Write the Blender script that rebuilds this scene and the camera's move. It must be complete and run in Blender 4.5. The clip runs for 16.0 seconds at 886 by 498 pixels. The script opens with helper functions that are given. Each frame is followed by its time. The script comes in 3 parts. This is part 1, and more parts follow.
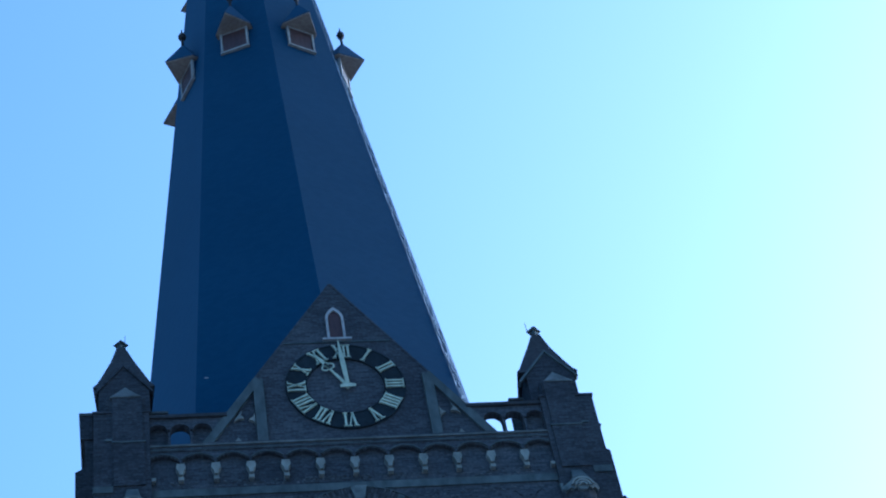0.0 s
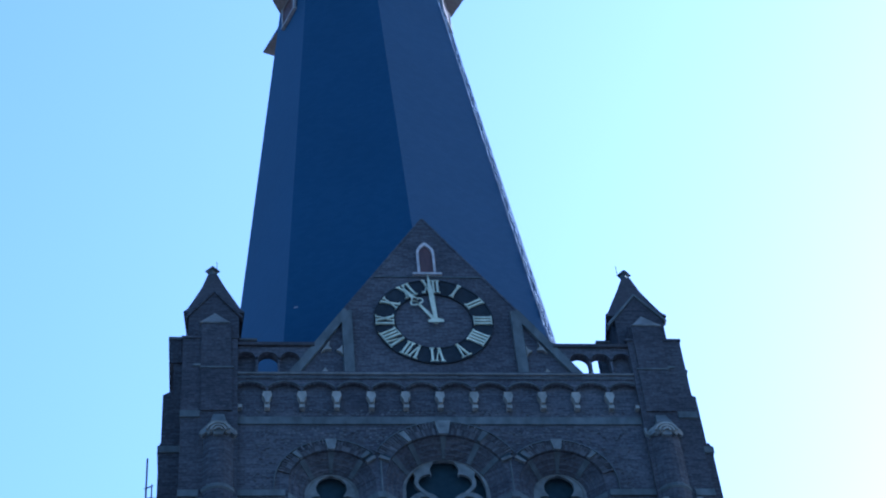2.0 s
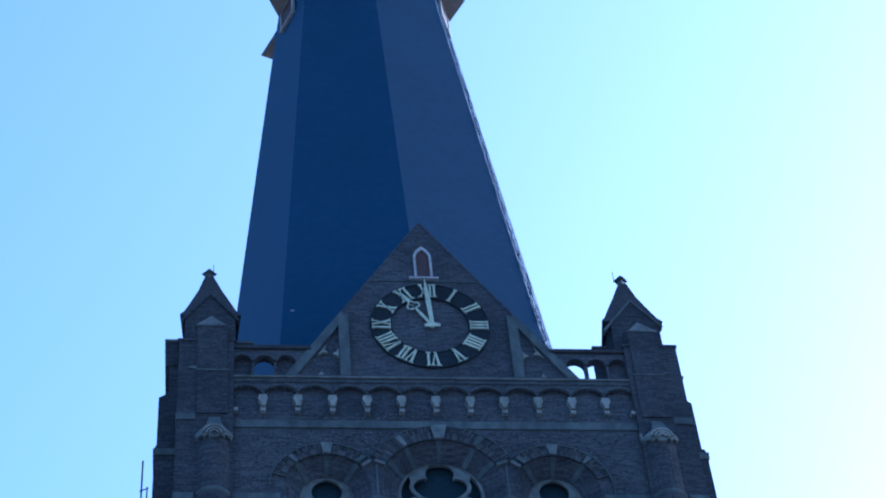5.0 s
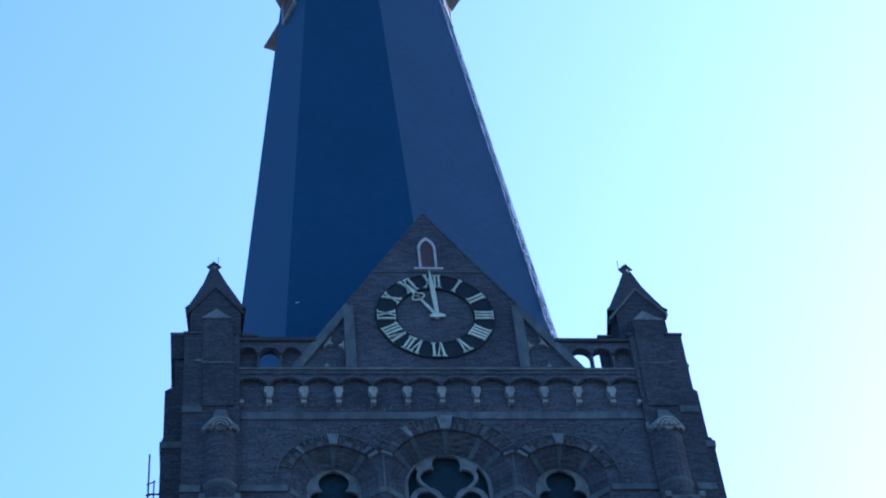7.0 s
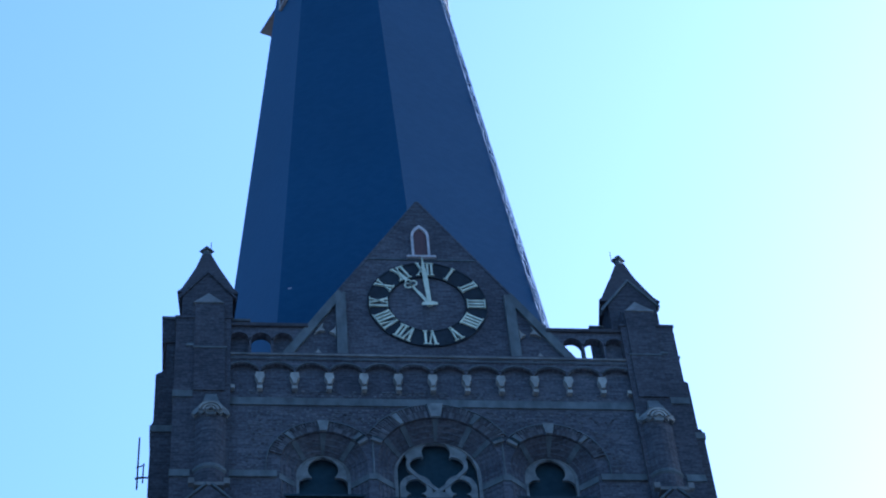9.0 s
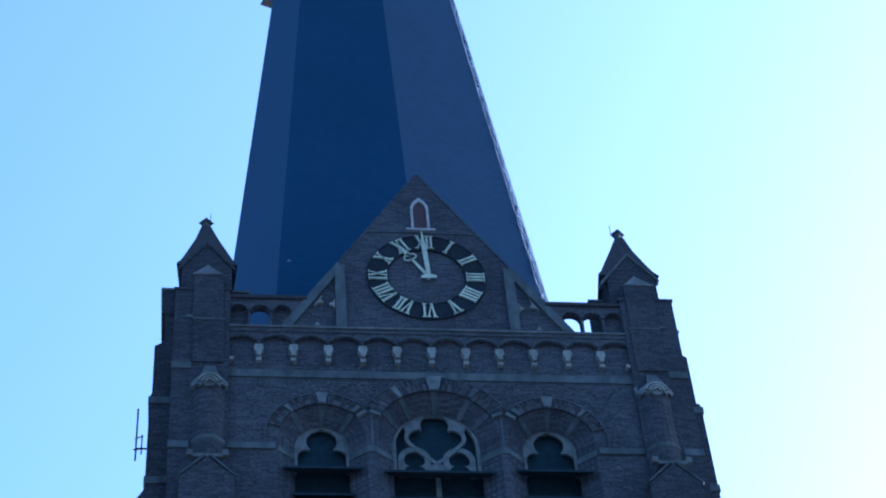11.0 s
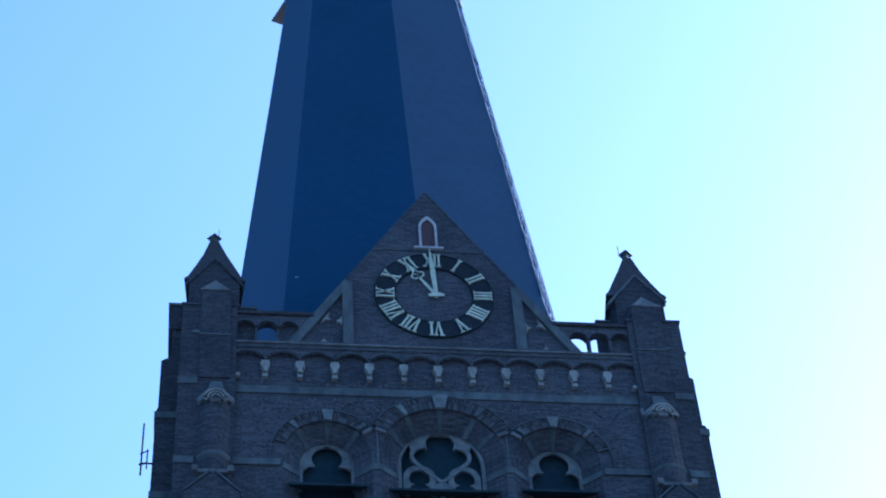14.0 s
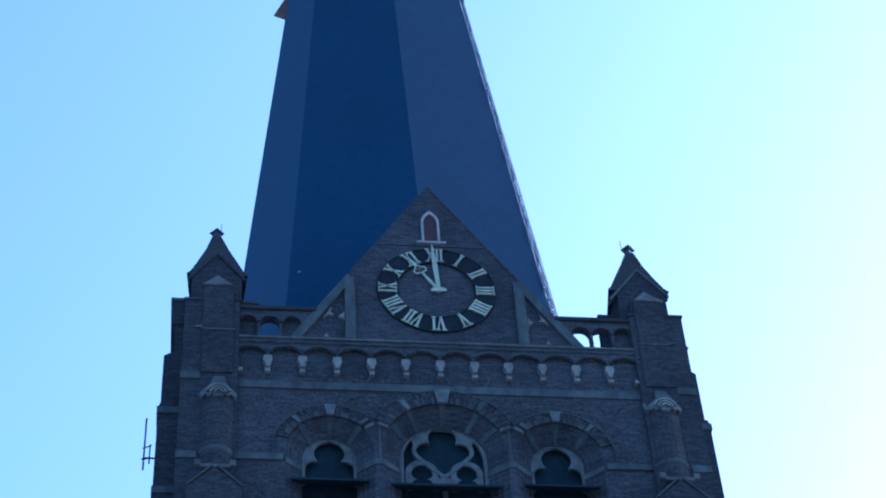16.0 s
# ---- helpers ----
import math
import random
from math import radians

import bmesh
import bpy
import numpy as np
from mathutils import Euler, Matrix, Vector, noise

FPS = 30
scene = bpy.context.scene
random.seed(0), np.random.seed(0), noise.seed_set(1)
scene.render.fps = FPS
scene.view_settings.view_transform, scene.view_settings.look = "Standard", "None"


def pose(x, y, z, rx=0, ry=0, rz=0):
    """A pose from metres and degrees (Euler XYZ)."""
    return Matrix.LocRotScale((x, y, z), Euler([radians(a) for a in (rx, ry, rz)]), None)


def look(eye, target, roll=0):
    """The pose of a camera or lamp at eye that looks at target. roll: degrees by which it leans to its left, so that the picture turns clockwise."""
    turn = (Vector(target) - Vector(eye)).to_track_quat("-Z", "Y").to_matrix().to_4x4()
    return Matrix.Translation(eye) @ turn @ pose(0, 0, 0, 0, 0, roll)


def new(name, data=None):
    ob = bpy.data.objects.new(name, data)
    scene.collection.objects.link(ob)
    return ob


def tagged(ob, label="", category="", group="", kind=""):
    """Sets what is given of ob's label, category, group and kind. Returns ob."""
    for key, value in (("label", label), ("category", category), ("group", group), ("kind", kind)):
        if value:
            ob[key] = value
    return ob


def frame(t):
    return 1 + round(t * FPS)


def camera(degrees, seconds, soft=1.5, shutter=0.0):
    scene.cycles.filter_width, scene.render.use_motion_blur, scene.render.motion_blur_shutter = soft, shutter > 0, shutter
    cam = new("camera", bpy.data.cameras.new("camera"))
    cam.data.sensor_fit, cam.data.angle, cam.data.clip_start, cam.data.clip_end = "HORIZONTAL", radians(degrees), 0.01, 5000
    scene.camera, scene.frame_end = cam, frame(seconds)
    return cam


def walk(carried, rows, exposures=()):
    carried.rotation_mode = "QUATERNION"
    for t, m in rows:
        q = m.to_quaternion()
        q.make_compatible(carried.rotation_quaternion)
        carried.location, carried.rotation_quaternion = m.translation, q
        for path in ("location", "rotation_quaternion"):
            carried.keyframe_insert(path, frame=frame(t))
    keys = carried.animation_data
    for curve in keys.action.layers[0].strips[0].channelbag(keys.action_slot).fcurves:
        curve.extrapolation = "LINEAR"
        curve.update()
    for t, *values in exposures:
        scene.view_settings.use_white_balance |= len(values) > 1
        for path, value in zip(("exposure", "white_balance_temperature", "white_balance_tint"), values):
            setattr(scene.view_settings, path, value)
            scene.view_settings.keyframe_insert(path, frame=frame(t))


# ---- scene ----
cam = camera(25.0, 16.0, soft=2.0)
EYE = (-5.276, -34.908, 1.6)
ROWS = [
    (0, 140.011, 7.822, -4.565),
    (0.2, 139.099, 5.976, -4.003),
    (0.3, 139.503, 5.472, -4.111),
    (0.5, 140.132, 4.588, -3.088),
    (0.7, 138.763, 3.886, -3.233),
    (0.8, 138.351, 3.795, -3.478),
    (1, 138.526, 3.992, -3.119),
    (1.5, 138.142, 4.182, -3.829),
    (2, 138.215, 4.238, -4.646),
    (2.5, 137.969, 4.085, -4.930),
    (3, 138.281, 4.208, -4.950),
    (3.5, 138.335, 4.080, -4.786),
    (4, 138.400, 3.831, -4.812),
    (4.2, 138.349, 3.865, -4.962),
    (6.3, 138.277, 4.135, -4.948),
    (6.5, 138.164, 4.189, -4.751),
    (7, 138.064, 4.345, -4.487),
    (7.5, 137.838, 4.242, -4.802),
    (8, 137.872, 4.090, -4.813),
    (8.5, 137.863, 3.991, -5.122),
    (9, 137.684, 3.861, -5.301),
    (11.3, 136.879, 3.608, -5.702),
    (11.5, 137.602, 3.752, -6.032),
    (12, 137.236, 3.644, -6.509),
    (12.5, 137.592, 3.869, -6.060),
    (13, 137.681, 3.851, -5.881),
    (13.5, 137.754, 3.655, -6.078),
    (14, 137.395, 3.007, -5.934),
    (14.5, 137.254, 2.810, -5.631),
    (15, 136.913, 3.000, -5.727),
    (15.5, 137.298, 3.522, -5.873),
    (16, 137.251, 2.955, -5.870),
]
# a standing person's slight sway
SWAY = [(0.012 * math.sin(0.9 * t), 0.010 * math.sin(0.6 * t + 1.0), 0.008 * math.sin(1.1 * t)) for t, *_ in ROWS]
walk(cam, [(t, pose(EYE[0] + a, EYE[1] + b, EYE[2] + c, rx, ry, rz)) for (t, rx, ry, rz), (a, b, c) in zip(ROWS, SWAY)], exposures=[(0.0, 0.90, 4050, 4), (0.6, 1.06, 4100, 9), (1.2, 1.22, 4150, 14), (1.7, 1.24, 4150, 14), (3.0, 1.20, 4150, 14), (13.5, 1.18, 4150, 14), (14.5, 1.20, 4150, 14), (15.5, 1.26, 4150, 14), (16.0, 1.20, 4150, 14)])

# ---- light: clear sky, sun high behind the tower's far corner ----
SUN_TURN, SUN_HEIGHT = 116.0, 22.0   # degrees from the front's outward normal, and above the horizon
to_sun = Vector((math.sin(radians(SUN_TURN)) * math.cos(radians(SUN_HEIGHT)),
                 -math.cos(radians(SUN_TURN)) * math.cos(radians(SUN_HEIGHT)), math.sin(radians(SUN_HEIGHT))))
world = bpy.data.worlds.new("sky")
scene.world = world
world.use_nodes = True
sky = world.node_tree.nodes.new("ShaderNodeTexSky")
sky.sky_type, sky.sun_disc = "NISHITA", False
sky.sun_elevation = radians(SUN_HEIGHT)
sky.sun_rotation = math.atan2(to_sun.x, to_sun.y)
sky.air_density, sky.dust_density, sky.ozone_density = 1.4, 4.5, 0.75
back = world.node_tree.nodes["Background"]
back.inputs["Strength"].default_value = 0.15
world.node_tree.links.new(sky.outputs["Color"], back.inputs["Color"])
sun = new("sun", bpy.data.lights.new("sun", "SUN"))
sun.data.energy, sun.data.angle, sun.data.color = 4.0, radians(0.53), (1.0, 0.95, 0.88)
sun.matrix_world = look(to_sun * 200, (0, 0, 0))


# ---- materials ----
def material(name, rough=0.8, metal=0.0):
    m = bpy.data.materials.new(name)
    m.use_nodes = True
    b = m.node_tree.nodes["Principled BSDF"]
    b.inputs["Roughness"].default_value, b.inputs["Metallic"].default_value = rough, metal
    return m, m.node_tree.nodes, m.node_tree.links, b


def ramp(nodes, stops):
    r = nodes.new("ShaderNodeValToRGB")
    r.color_ramp.elements[0].position, r.color_ramp.elements[1].position = stops[0][0], stops[-1][0]
    r.color_ramp.elements[0].color, r.color_ramp.elements[1].color = (*stops[0][1], 1), (*stops[-1][1], 1)
    for pos, col in stops[1:-1]:
        r.color_ramp.elements.new(pos).color = (*col, 1)
    return r


def noise_node(nodes, links, scale, detail=4, vector=None):
    n = nodes.new("ShaderNodeTexNoise")
    n.inputs["Scale"].default_value, n.inputs["Detail"].default_value = scale, detail
    if vector:
        links.new(vector, n.inputs["Vector"])
    return n


def mix(nodes, links, kind, fac, a, b):
    m = nodes.new("ShaderNodeMix")
    m.data_type, m.blend_type = "RGBA", kind
    if isinstance(fac, (int, float)):
        m.inputs["Factor"].default_value = fac
    else:
        links.new(fac, m.inputs["Factor"])
    for sock, val in ((m.inputs[6], a), (m.inputs[7], b)):
        if isinstance(val, tuple):
            sock.default_value = (*val, 1)
        else:
            links.new(val, sock)
    return m.outputs[2]


def relief(nodes, links, b, height, strength, distance=0.02):
    n = nodes.new("ShaderNodeBump")
    n.inputs["Strength"].default_value, n.inputs["Distance"].default_value = strength, distance
    links.new(height, n.inputs["Height"])
    links.new(n.outputs["Normal"], b.inputs["Normal"])


def brick_material(name, tone):
    m, nodes, links, b = material(name, 0.9)
    b.inputs["Specular IOR Level"].default_value = 0.2
    geo = nodes.new("ShaderNodeNewGeometry")
    sep = nodes.new("ShaderNodeSeparateXYZ")
    links.new(geo.outputs["Position"], sep.inputs[0])
    add = nodes.new("ShaderNodeMath")
    links.new(sep.outputs["X"], add.inputs[0]), links.new(sep.outputs["Y"], add.inputs[1])
    comb = nodes.new("ShaderNodeCombineXYZ")
    links.new(add.outputs[0], comb.inputs["X"]), links.new(sep.outputs["Z"], comb.inputs["Y"])
    t = nodes.new("ShaderNodeTexBrick")
    links.new(comb.outputs[0], t.inputs["Vector"])
    t.inputs["Scale"].default_value = 1.0
    t.inputs["Brick Width"].default_value, t.inputs["Row Height"].default_value = 0.23, 0.068
    t.inputs["Mortar Size"].default_value, t.inputs["Mortar Smooth"].default_value = 0.008, 0.2
    t.inputs["Bias"].default_value = -0.1
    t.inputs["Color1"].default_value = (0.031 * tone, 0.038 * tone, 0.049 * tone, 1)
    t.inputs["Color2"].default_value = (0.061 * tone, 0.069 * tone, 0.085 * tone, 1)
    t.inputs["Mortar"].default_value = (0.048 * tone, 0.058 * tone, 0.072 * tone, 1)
    big = noise_node(nodes, links, 0.35, 5, geo.outputs["Position"])
    stain = ramp(nodes, [(0.3, (0.55, 0.55, 0.58)), (0.7, (1.1, 1.08, 1.05))])
    links.new(big.outputs["Fac"], stain.inputs[0])
    fine = noise_node(nodes, links, 13.0, 3, geo.outputs["Position"])
    speck = ramp(nodes, [(0.36, (0.74, 0.74, 0.75)), (0.66, (1.32, 1.30, 1.29))])
    links.new(fine.outputs["Fac"], speck.inputs[0])
    c = mix(nodes, links, "MULTIPLY", 0.9, t.outputs["Color"], stain.outputs[0])
    c = mix(nodes, links, "MULTIPLY", 0.8, c, speck.outputs[0])
    links.new(c, b.inputs["Base Color"])
    relief(nodes, links, b, t.outputs["Fac"], -0.12, 0.010)
    return m


def grainy(name, dark, light, scale, rough=0.85, streak=1.0, bump=0.3, islands=False, metal=0.0):
    m, nodes, links, b = material(name, rough, metal)
    b.inputs["Specular IOR Level"].default_value = 0.2 if rough > 0.8 else 0.4
    geo = nodes.new("ShaderNodeNewGeometry")
    mp = nodes.new("ShaderNodeMapping")
    mp.inputs["Scale"].default_value = (1, 1, streak)
    links.new(geo.outputs["Position"], mp.inputs["Vector"])
    n = noise_node(nodes, links, scale, 6, mp.outputs[0])
    r = ramp(nodes, [(0.3, dark), (0.7, light)])
    links.new(n.outputs["Fac"], r.inputs[0])
    big = noise_node(nodes, links, scale * 0.12, 3, geo.outputs["Position"])
    s = ramp(nodes, [(0.35, (0.72, 0.72, 0.72)), (0.65, (1.08, 1.08, 1.08))])
    links.new(big.outputs["Fac"], s.inputs[0])
    c = mix(nodes, links, "MULTIPLY", 0.8, r.outputs[0], s.outputs[0])
    if islands:
        v = ramp(nodes, [(0.0, (0.55, 0.55, 0.55)), (1.0, (1.4, 1.35, 1.3))])
        info = nodes.new("ShaderNodeObjectInfo")
        both = nodes.new("ShaderNodeMath")
        links.new(geo.outputs["Random Per Island"], both.inputs[0]), links.new(info.outputs["Random"], both.inputs[1])
        wrap = nodes.new("ShaderNodeMath")
        wrap.operation = "FRACT"
        links.new(both.outputs[0], wrap.inputs[0]), links.new(wrap.outputs[0], v.inputs[0])
        c = mix(nodes, links, "MULTIPLY", 1.0, c, v.outputs[0])
    links.new(c, b.inputs["Base Color"])
    fine = noise_node(nodes, links, scale * 6, 4, geo.outputs["Position"])
    relief(nodes, links, b, fine.outputs["Fac"], bump)
    return m


def slate_material():
    m, nodes, links, b = material("slate", 0.68)
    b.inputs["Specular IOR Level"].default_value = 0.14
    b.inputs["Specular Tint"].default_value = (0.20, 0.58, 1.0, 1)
    geo = nodes.new("ShaderNodeNewGeometry")
    courses = nodes.new("ShaderNodeUVMap")
    courses.uv_map = "courses"
    t = nodes.new("ShaderNodeTexBrick")
    links.new(courses.outputs["UV"], t.inputs["Vector"])
    t.inputs["Scale"].default_value = 1.0
    t.inputs["Brick Width"].default_value, t.inputs["Row Height"].default_value = 0.22, 0.13
    t.inputs["Mortar Size"].default_value = 0.004
    t.inputs["Color1"].default_value = (0.0148, 0.036, 0.078, 1)
    t.inputs["Color2"].default_value = (0.0180, 0.041, 0.085, 1)
    t.inputs["Mortar"].default_value = (0.013, 0.033, 0.070, 1)
    big = noise_node(nodes, links, 0.25, 5, geo.outputs["Position"])
    s = ramp(nodes, [(0.3, (0.93, 0.93, 0.93)), (0.7, (1.05, 1.05, 1.05))])
    links.new(big.outputs["Fac"], s.inputs[0])
    links.new(mix(nodes, links, "MULTIPLY", 0.8, t.outputs["Color"], s.outputs[0]), b.inputs["Base Color"])
    relief(nodes, links, b, t.outputs["Fac"], -0.18, 0.008)
    return m


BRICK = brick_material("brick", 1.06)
DARK_BRICK = brick_material("dark_brick", 0.82)   # darker tone of the brick, for the piers, turrets and arch backing
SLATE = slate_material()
STONE = grainy("pale_stone", (0.115, 0.130, 0.128), (0.215, 0.235, 0.225), 5.0, 0.85, 0.5)
GREYSTONE = grainy("weathered_stone", (0.060, 0.070, 0.074), (0.120, 0.135, 0.140), 4.0, 0.9, 0.5)
VOUSSOIR = grainy("arch_brick", (0.036, 0.043, 0.052), (0.062, 0.070, 0.082), 9.0, 0.9, islands=True)
HEADER = grainy("header_brick", (0.037, 0.046, 0.057), (0.070, 0.080, 0.094), 14.0, 0.9, islands=True)
DIAL = grainy("black_paint", (0.008, 0.013, 0.019), (0.015, 0.023, 0.032), 6.0, 0.9)
GILT = grainy("pale_gilding", (0.26, 0.31, 0.24), (0.42, 0.48, 0.38), 6.0, 0.45, bump=0.1)
LEAD = grainy("lead", (0.16, 0.17, 0.19), (0.30, 0.31, 0.33), 6.0, 0.5)
WHITE = grainy("white_paint", (0.20, 0.21, 0.22), (0.31, 0.32, 0.33), 6.0, 0.55, bump=0.1)
OLD_PAINT = grainy("worn_white_paint", (0.15, 0.15, 0.15), (0.28, 0.28, 0.27), 6.0, 0.6, bump=0.1)
TRACERY = grainy("grey_tracery_stone", (0.068, 0.084, 0.092), (0.140, 0.163, 0.170), 5.0, 0.9)
SHUTTER = grainy("red_brown_shutter", (0.026, 0.015, 0.019), (0.052, 0.027, 0.030), 10.0, 0.7, 0.2)
BOARD = grainy("bare_soffit_board", (0.125, 0.108, 0.095), (0.195, 0.172, 0.150), 9.0, 0.75)
TILE = grainy("dark_roof_tile", (0.022, 0.026, 0.032), (0.040, 0.043, 0.050), 9.0, 0.9)
BAND = grainy("sooty_stone", (0.043, 0.056, 0.064), (0.086, 0.107, 0.117), 4.0, 0.9, 0.5)
# darker than the band stone, for splayed stones, gablet copings and fillet
DARK_STONE = grainy("dark_stone", (0.036, 0.048, 0.057), (0.066, 0.084, 0.096), 5.0, 0.9, 0.5)
# colour painted for the dim belfry interior, on the sheet behind the tracery
RECESS = grainy("belfry_gloom", (0.008, 0.020, 0.031), (0.015, 0.031, 0.044), 5.0, 0.95)
LOUVRE = grainy("dark_louvre_board", (0.010, 0.020, 0.028), (0.018, 0.033, 0.044), 7.0, 0.95)
IRON = grainy("black_iron", (0.015, 0.015, 0.017), (0.035, 0.035, 0.038), 12.0, 0.9)
PAVING = grainy("grey_paving", (0.16, 0.16, 0.158), (0.28, 0.278, 0.274), 1.5, 0.9)


# ---- mesh helpers ----
def lay_courses(bm):
    """Level courses on every slope, in metres."""
    uv = bm.loops.layers.uv.new("courses")
    for f in bm.faces:
        f.normal_update()
        u = Vector((-f.normal.y, f.normal.x, 0))
        u = u.normalized() if u.length > 0.01 else Vector((1, 0, 0))
        v = f.normal.cross(u)
        for loop in f.loops:
            loop[uv].uv = (loop.vert.co.dot(u), loop.vert.co.dot(v))


def part(name, bm, mat, parent=None, label="", bevel=0.0):
    if bevel:
        bmesh.ops.bevel(bm, geom=[e for e in bm.edges if e.is_manifold and e.calc_face_angle(0) > 0.5],
                        offset=bevel, segments=1, affect="EDGES", clamp_overlap=True)
    bmesh.ops.recalc_face_normals(bm, faces=bm.faces)
    if mat is SLATE:
        lay_courses(bm)
    me = bpy.data.meshes.new(name)
    bm.to_mesh(me)
    bm.free()
    me.materials.append(mat)
    ob = new(name, me)
    if parent:
        ob.parent = parent
    if label:
        ob["label"] = label
    return ob


def thing(name, label, category, group="", kind="", at=(0, 0, 0)):
    ob = new(name)
    ob.empty_display_size = 0.2
    ob.location = at
    return tagged(ob, label, category, group, kind)


def add_box(bm, x0, x1, y0, y1, z0, z1, m=None):
    v = [bm.verts.new(p) for p in ((x0, y0, z0), (x1, y0, z0), (x1, y1, z0), (x0, y1, z0),
                                   (x0, y0, z1), (x1, y0, z1), (x1, y1, z1), (x0, y1, z1))]
    if m:
        for q in v:
            q.co = m @ q.co
    for f in ((0, 1, 2, 3), (4, 7, 6, 5), (0, 4, 5, 1), (1, 5, 6, 2), (2, 6, 7, 3), (3, 7, 4, 0)):
        bm.faces.new([v[i] for i in f])
    return v


def box(*a):
    bm = bmesh.new()
    add_box(bm, *a)
    return bm


def add_prism(bm, outline, y0, y1, m=None):
    """An outline in x, z pushed through from y0 to y1."""
    a = [bm.verts.new((x, y0, z)) for x, z in outline]
    b = [bm.verts.new((x, y1, z)) for x, z in outline]
    if m:
        for q in a + b:
            q.co = m @ q.co
    n = len(a)
    bm.faces.new(a), bm.faces.new(b[::-1])
    for i in range(n):
        bm.faces.new((a[i], b[i], b[(i + 1) % n], a[(i + 1) % n]))


def prism(outline, y0, y1):
    bm = bmesh.new()
    add_prism(bm, outline, y0, y1)
    return bm


def add_lathe(bm, profile, x, y, sides=16, a0=0.0, a1=360.0):
    """A profile of (radius, z) turned about the upright through x, y."""
    whole = abs(a1 - a0 - 360) < 1e-6
    n = sides if whole else sides + 1
    rings = []
    for r, z in profile:
        rings.append([bm.verts.new((x + r * math.cos(radians(a0 + (a1 - a0) * i / sides)),
                                    y + r * math.sin(radians(a0 + (a1 - a0) * i / sides)), z)) for i in range(n)])
    for lo, hi in zip(rings, rings[1:]):
        for i in range(sides):
            j = (i + 1) % n
            bm.faces.new((lo[i], lo[j], hi[j], hi[i]))
    if len(rings[0]) > 2:
        bm.faces.new(rings[0][::-1]), bm.faces.new(rings[-1])


def lathe(profile, x, y, sides=16, a0=0.0, a1=360.0):
    bm = bmesh.new()
    add_lathe(bm, profile, x, y, sides, a0, a1)
    return bm


def arch_points(cx, cz, r, a0=0.0, a1=180.0, n=28):
    return [(cx + r * math.cos(radians(a0 + (a1 - a0) * i / n)), cz + r * math.sin(radians(a0 + (a1 - a0) * i / n))) for i in range(n + 1)]


def add_arch(bm, cx, cz, r0, r1, y0, y1, foot, n=28, a0=0.0, a1=180.0, rear=None):
    """A round arch between two radii, with straight legs down to foot (None: no legs); rear: inner radius at the back."""
    inner, outer = arch_points(cx, cz, r0, a0, a1, n), arch_points(cx, cz, r1, a0, a1, n)
    if foot is not None:
        inner = [(cx + r0, foot)] + inner + [(cx - r0, foot)]
        outer = [(cx + r1, foot)] + outer + [(cx - r1, foot)]
    deep = inner
    if rear is not None:
        deep = [(cx + rear, foot)] + arch_points(cx, cz, rear, a0, a1, n) + [(cx - rear, foot)]
    rows = [[bm.verts.new((x, y, z)) for x, z in line] for line, y in ((inner, y0), (outer, y0), (outer, y1), (deep, y1))]
    for k in range(4):
        p, q = rows[k], rows[(k + 1) % 4]
        for i in range(len(p) - 1):
            bm.faces.new((p[i], p[i + 1], q[i + 1], q[i]))
    for i in (0, -1):
        bm.faces.new([r[i] for r in rows])


def arch(*a, **k):
    bm = bmesh.new()
    add_arch(bm, *a, **k)
    return bm


def add_tube(bm, path, r, sides=6):
    """A round rod along points."""
    rings = []
    pts = [Vector(p) for p in path]
    for i, p in enumerate(pts):
        d = (pts[min(i + 1, len(pts) - 1)] - pts[max(i - 1, 0)]).normalized()
        u = d.orthogonal().normalized() if i == 0 else (u - d * u.dot(d)).normalized()
        w = d.cross(u)
        rings.append([bm.verts.new(p + r * (math.cos(2 * math.pi * k / sides) * u + math.sin(2 * math.pi * k / sides) * w)) for k in range(sides)])
    for a, b in zip(rings, rings[1:]):
        for k in range(sides):
            bm.faces.new((a[k], a[(k + 1) % sides], b[(k + 1) % sides], b[k]))
    bm.faces.new(rings[0][::-1]), bm.faces.new(rings[-1])


def tube(path, r, sides=6):
    bm = bmesh.new()
    add_tube(bm, path, r, sides)
    return bm


# ---- ground ----
bm = bmesh.new()
bmesh.ops.create_grid(bm, x_segments=8, y_segments=8, size=1500)
tagged(part("ground", bm, PAVING), "grey paved square stretching to the horizon", "ground", kind="structure")

# ---- tower shaft ----
HALF, DEPTH, DECK = 6.15, 12.3, 36.2     # half width, depth, height of the gallery
BELFRY = 29.0                            # below this the front is plain
tower = thing("church_tower", "dark brown brick church tower with pale stone bands and arches", "church tower")
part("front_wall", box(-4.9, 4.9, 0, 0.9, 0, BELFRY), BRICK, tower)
part("side_wall", box(-HALF, -HALF + 0.9, 0.9, DEPTH, 0, DECK), BRICK, tower)
part("side_wall", box(HALF - 0.9, HALF, 0.9, DEPTH, 0, DECK), BRICK, tower)
part("back_wall", box(-HALF + 0.9, HALF - 0.9, DEPTH - 0.9, DEPTH, 0, DECK), BRICK, tower)
part("gallery_deck", box(-HALF + 0.05, HALF - 0.05, 0.3, DEPTH - 0.05, DECK - 0.3, DECK - 0.004), LEAD, tower)
part("belfry_floor", box(-HALF + 0.9, HALF - 0.9, 0.9, DEPTH - 0.9, 28.4, 28.7), LOUVRE, tower)

# front wall of the belfry, pierced by three round arches
ARCHES = ((-2.7, 32.67, 1.03), (0.0, 32.74, 1.46), (2.7, 32.67, 1.03))
EDGES = (-4.9, -1.54, 1.54, 4.9)
WALL_TOP = 36.02


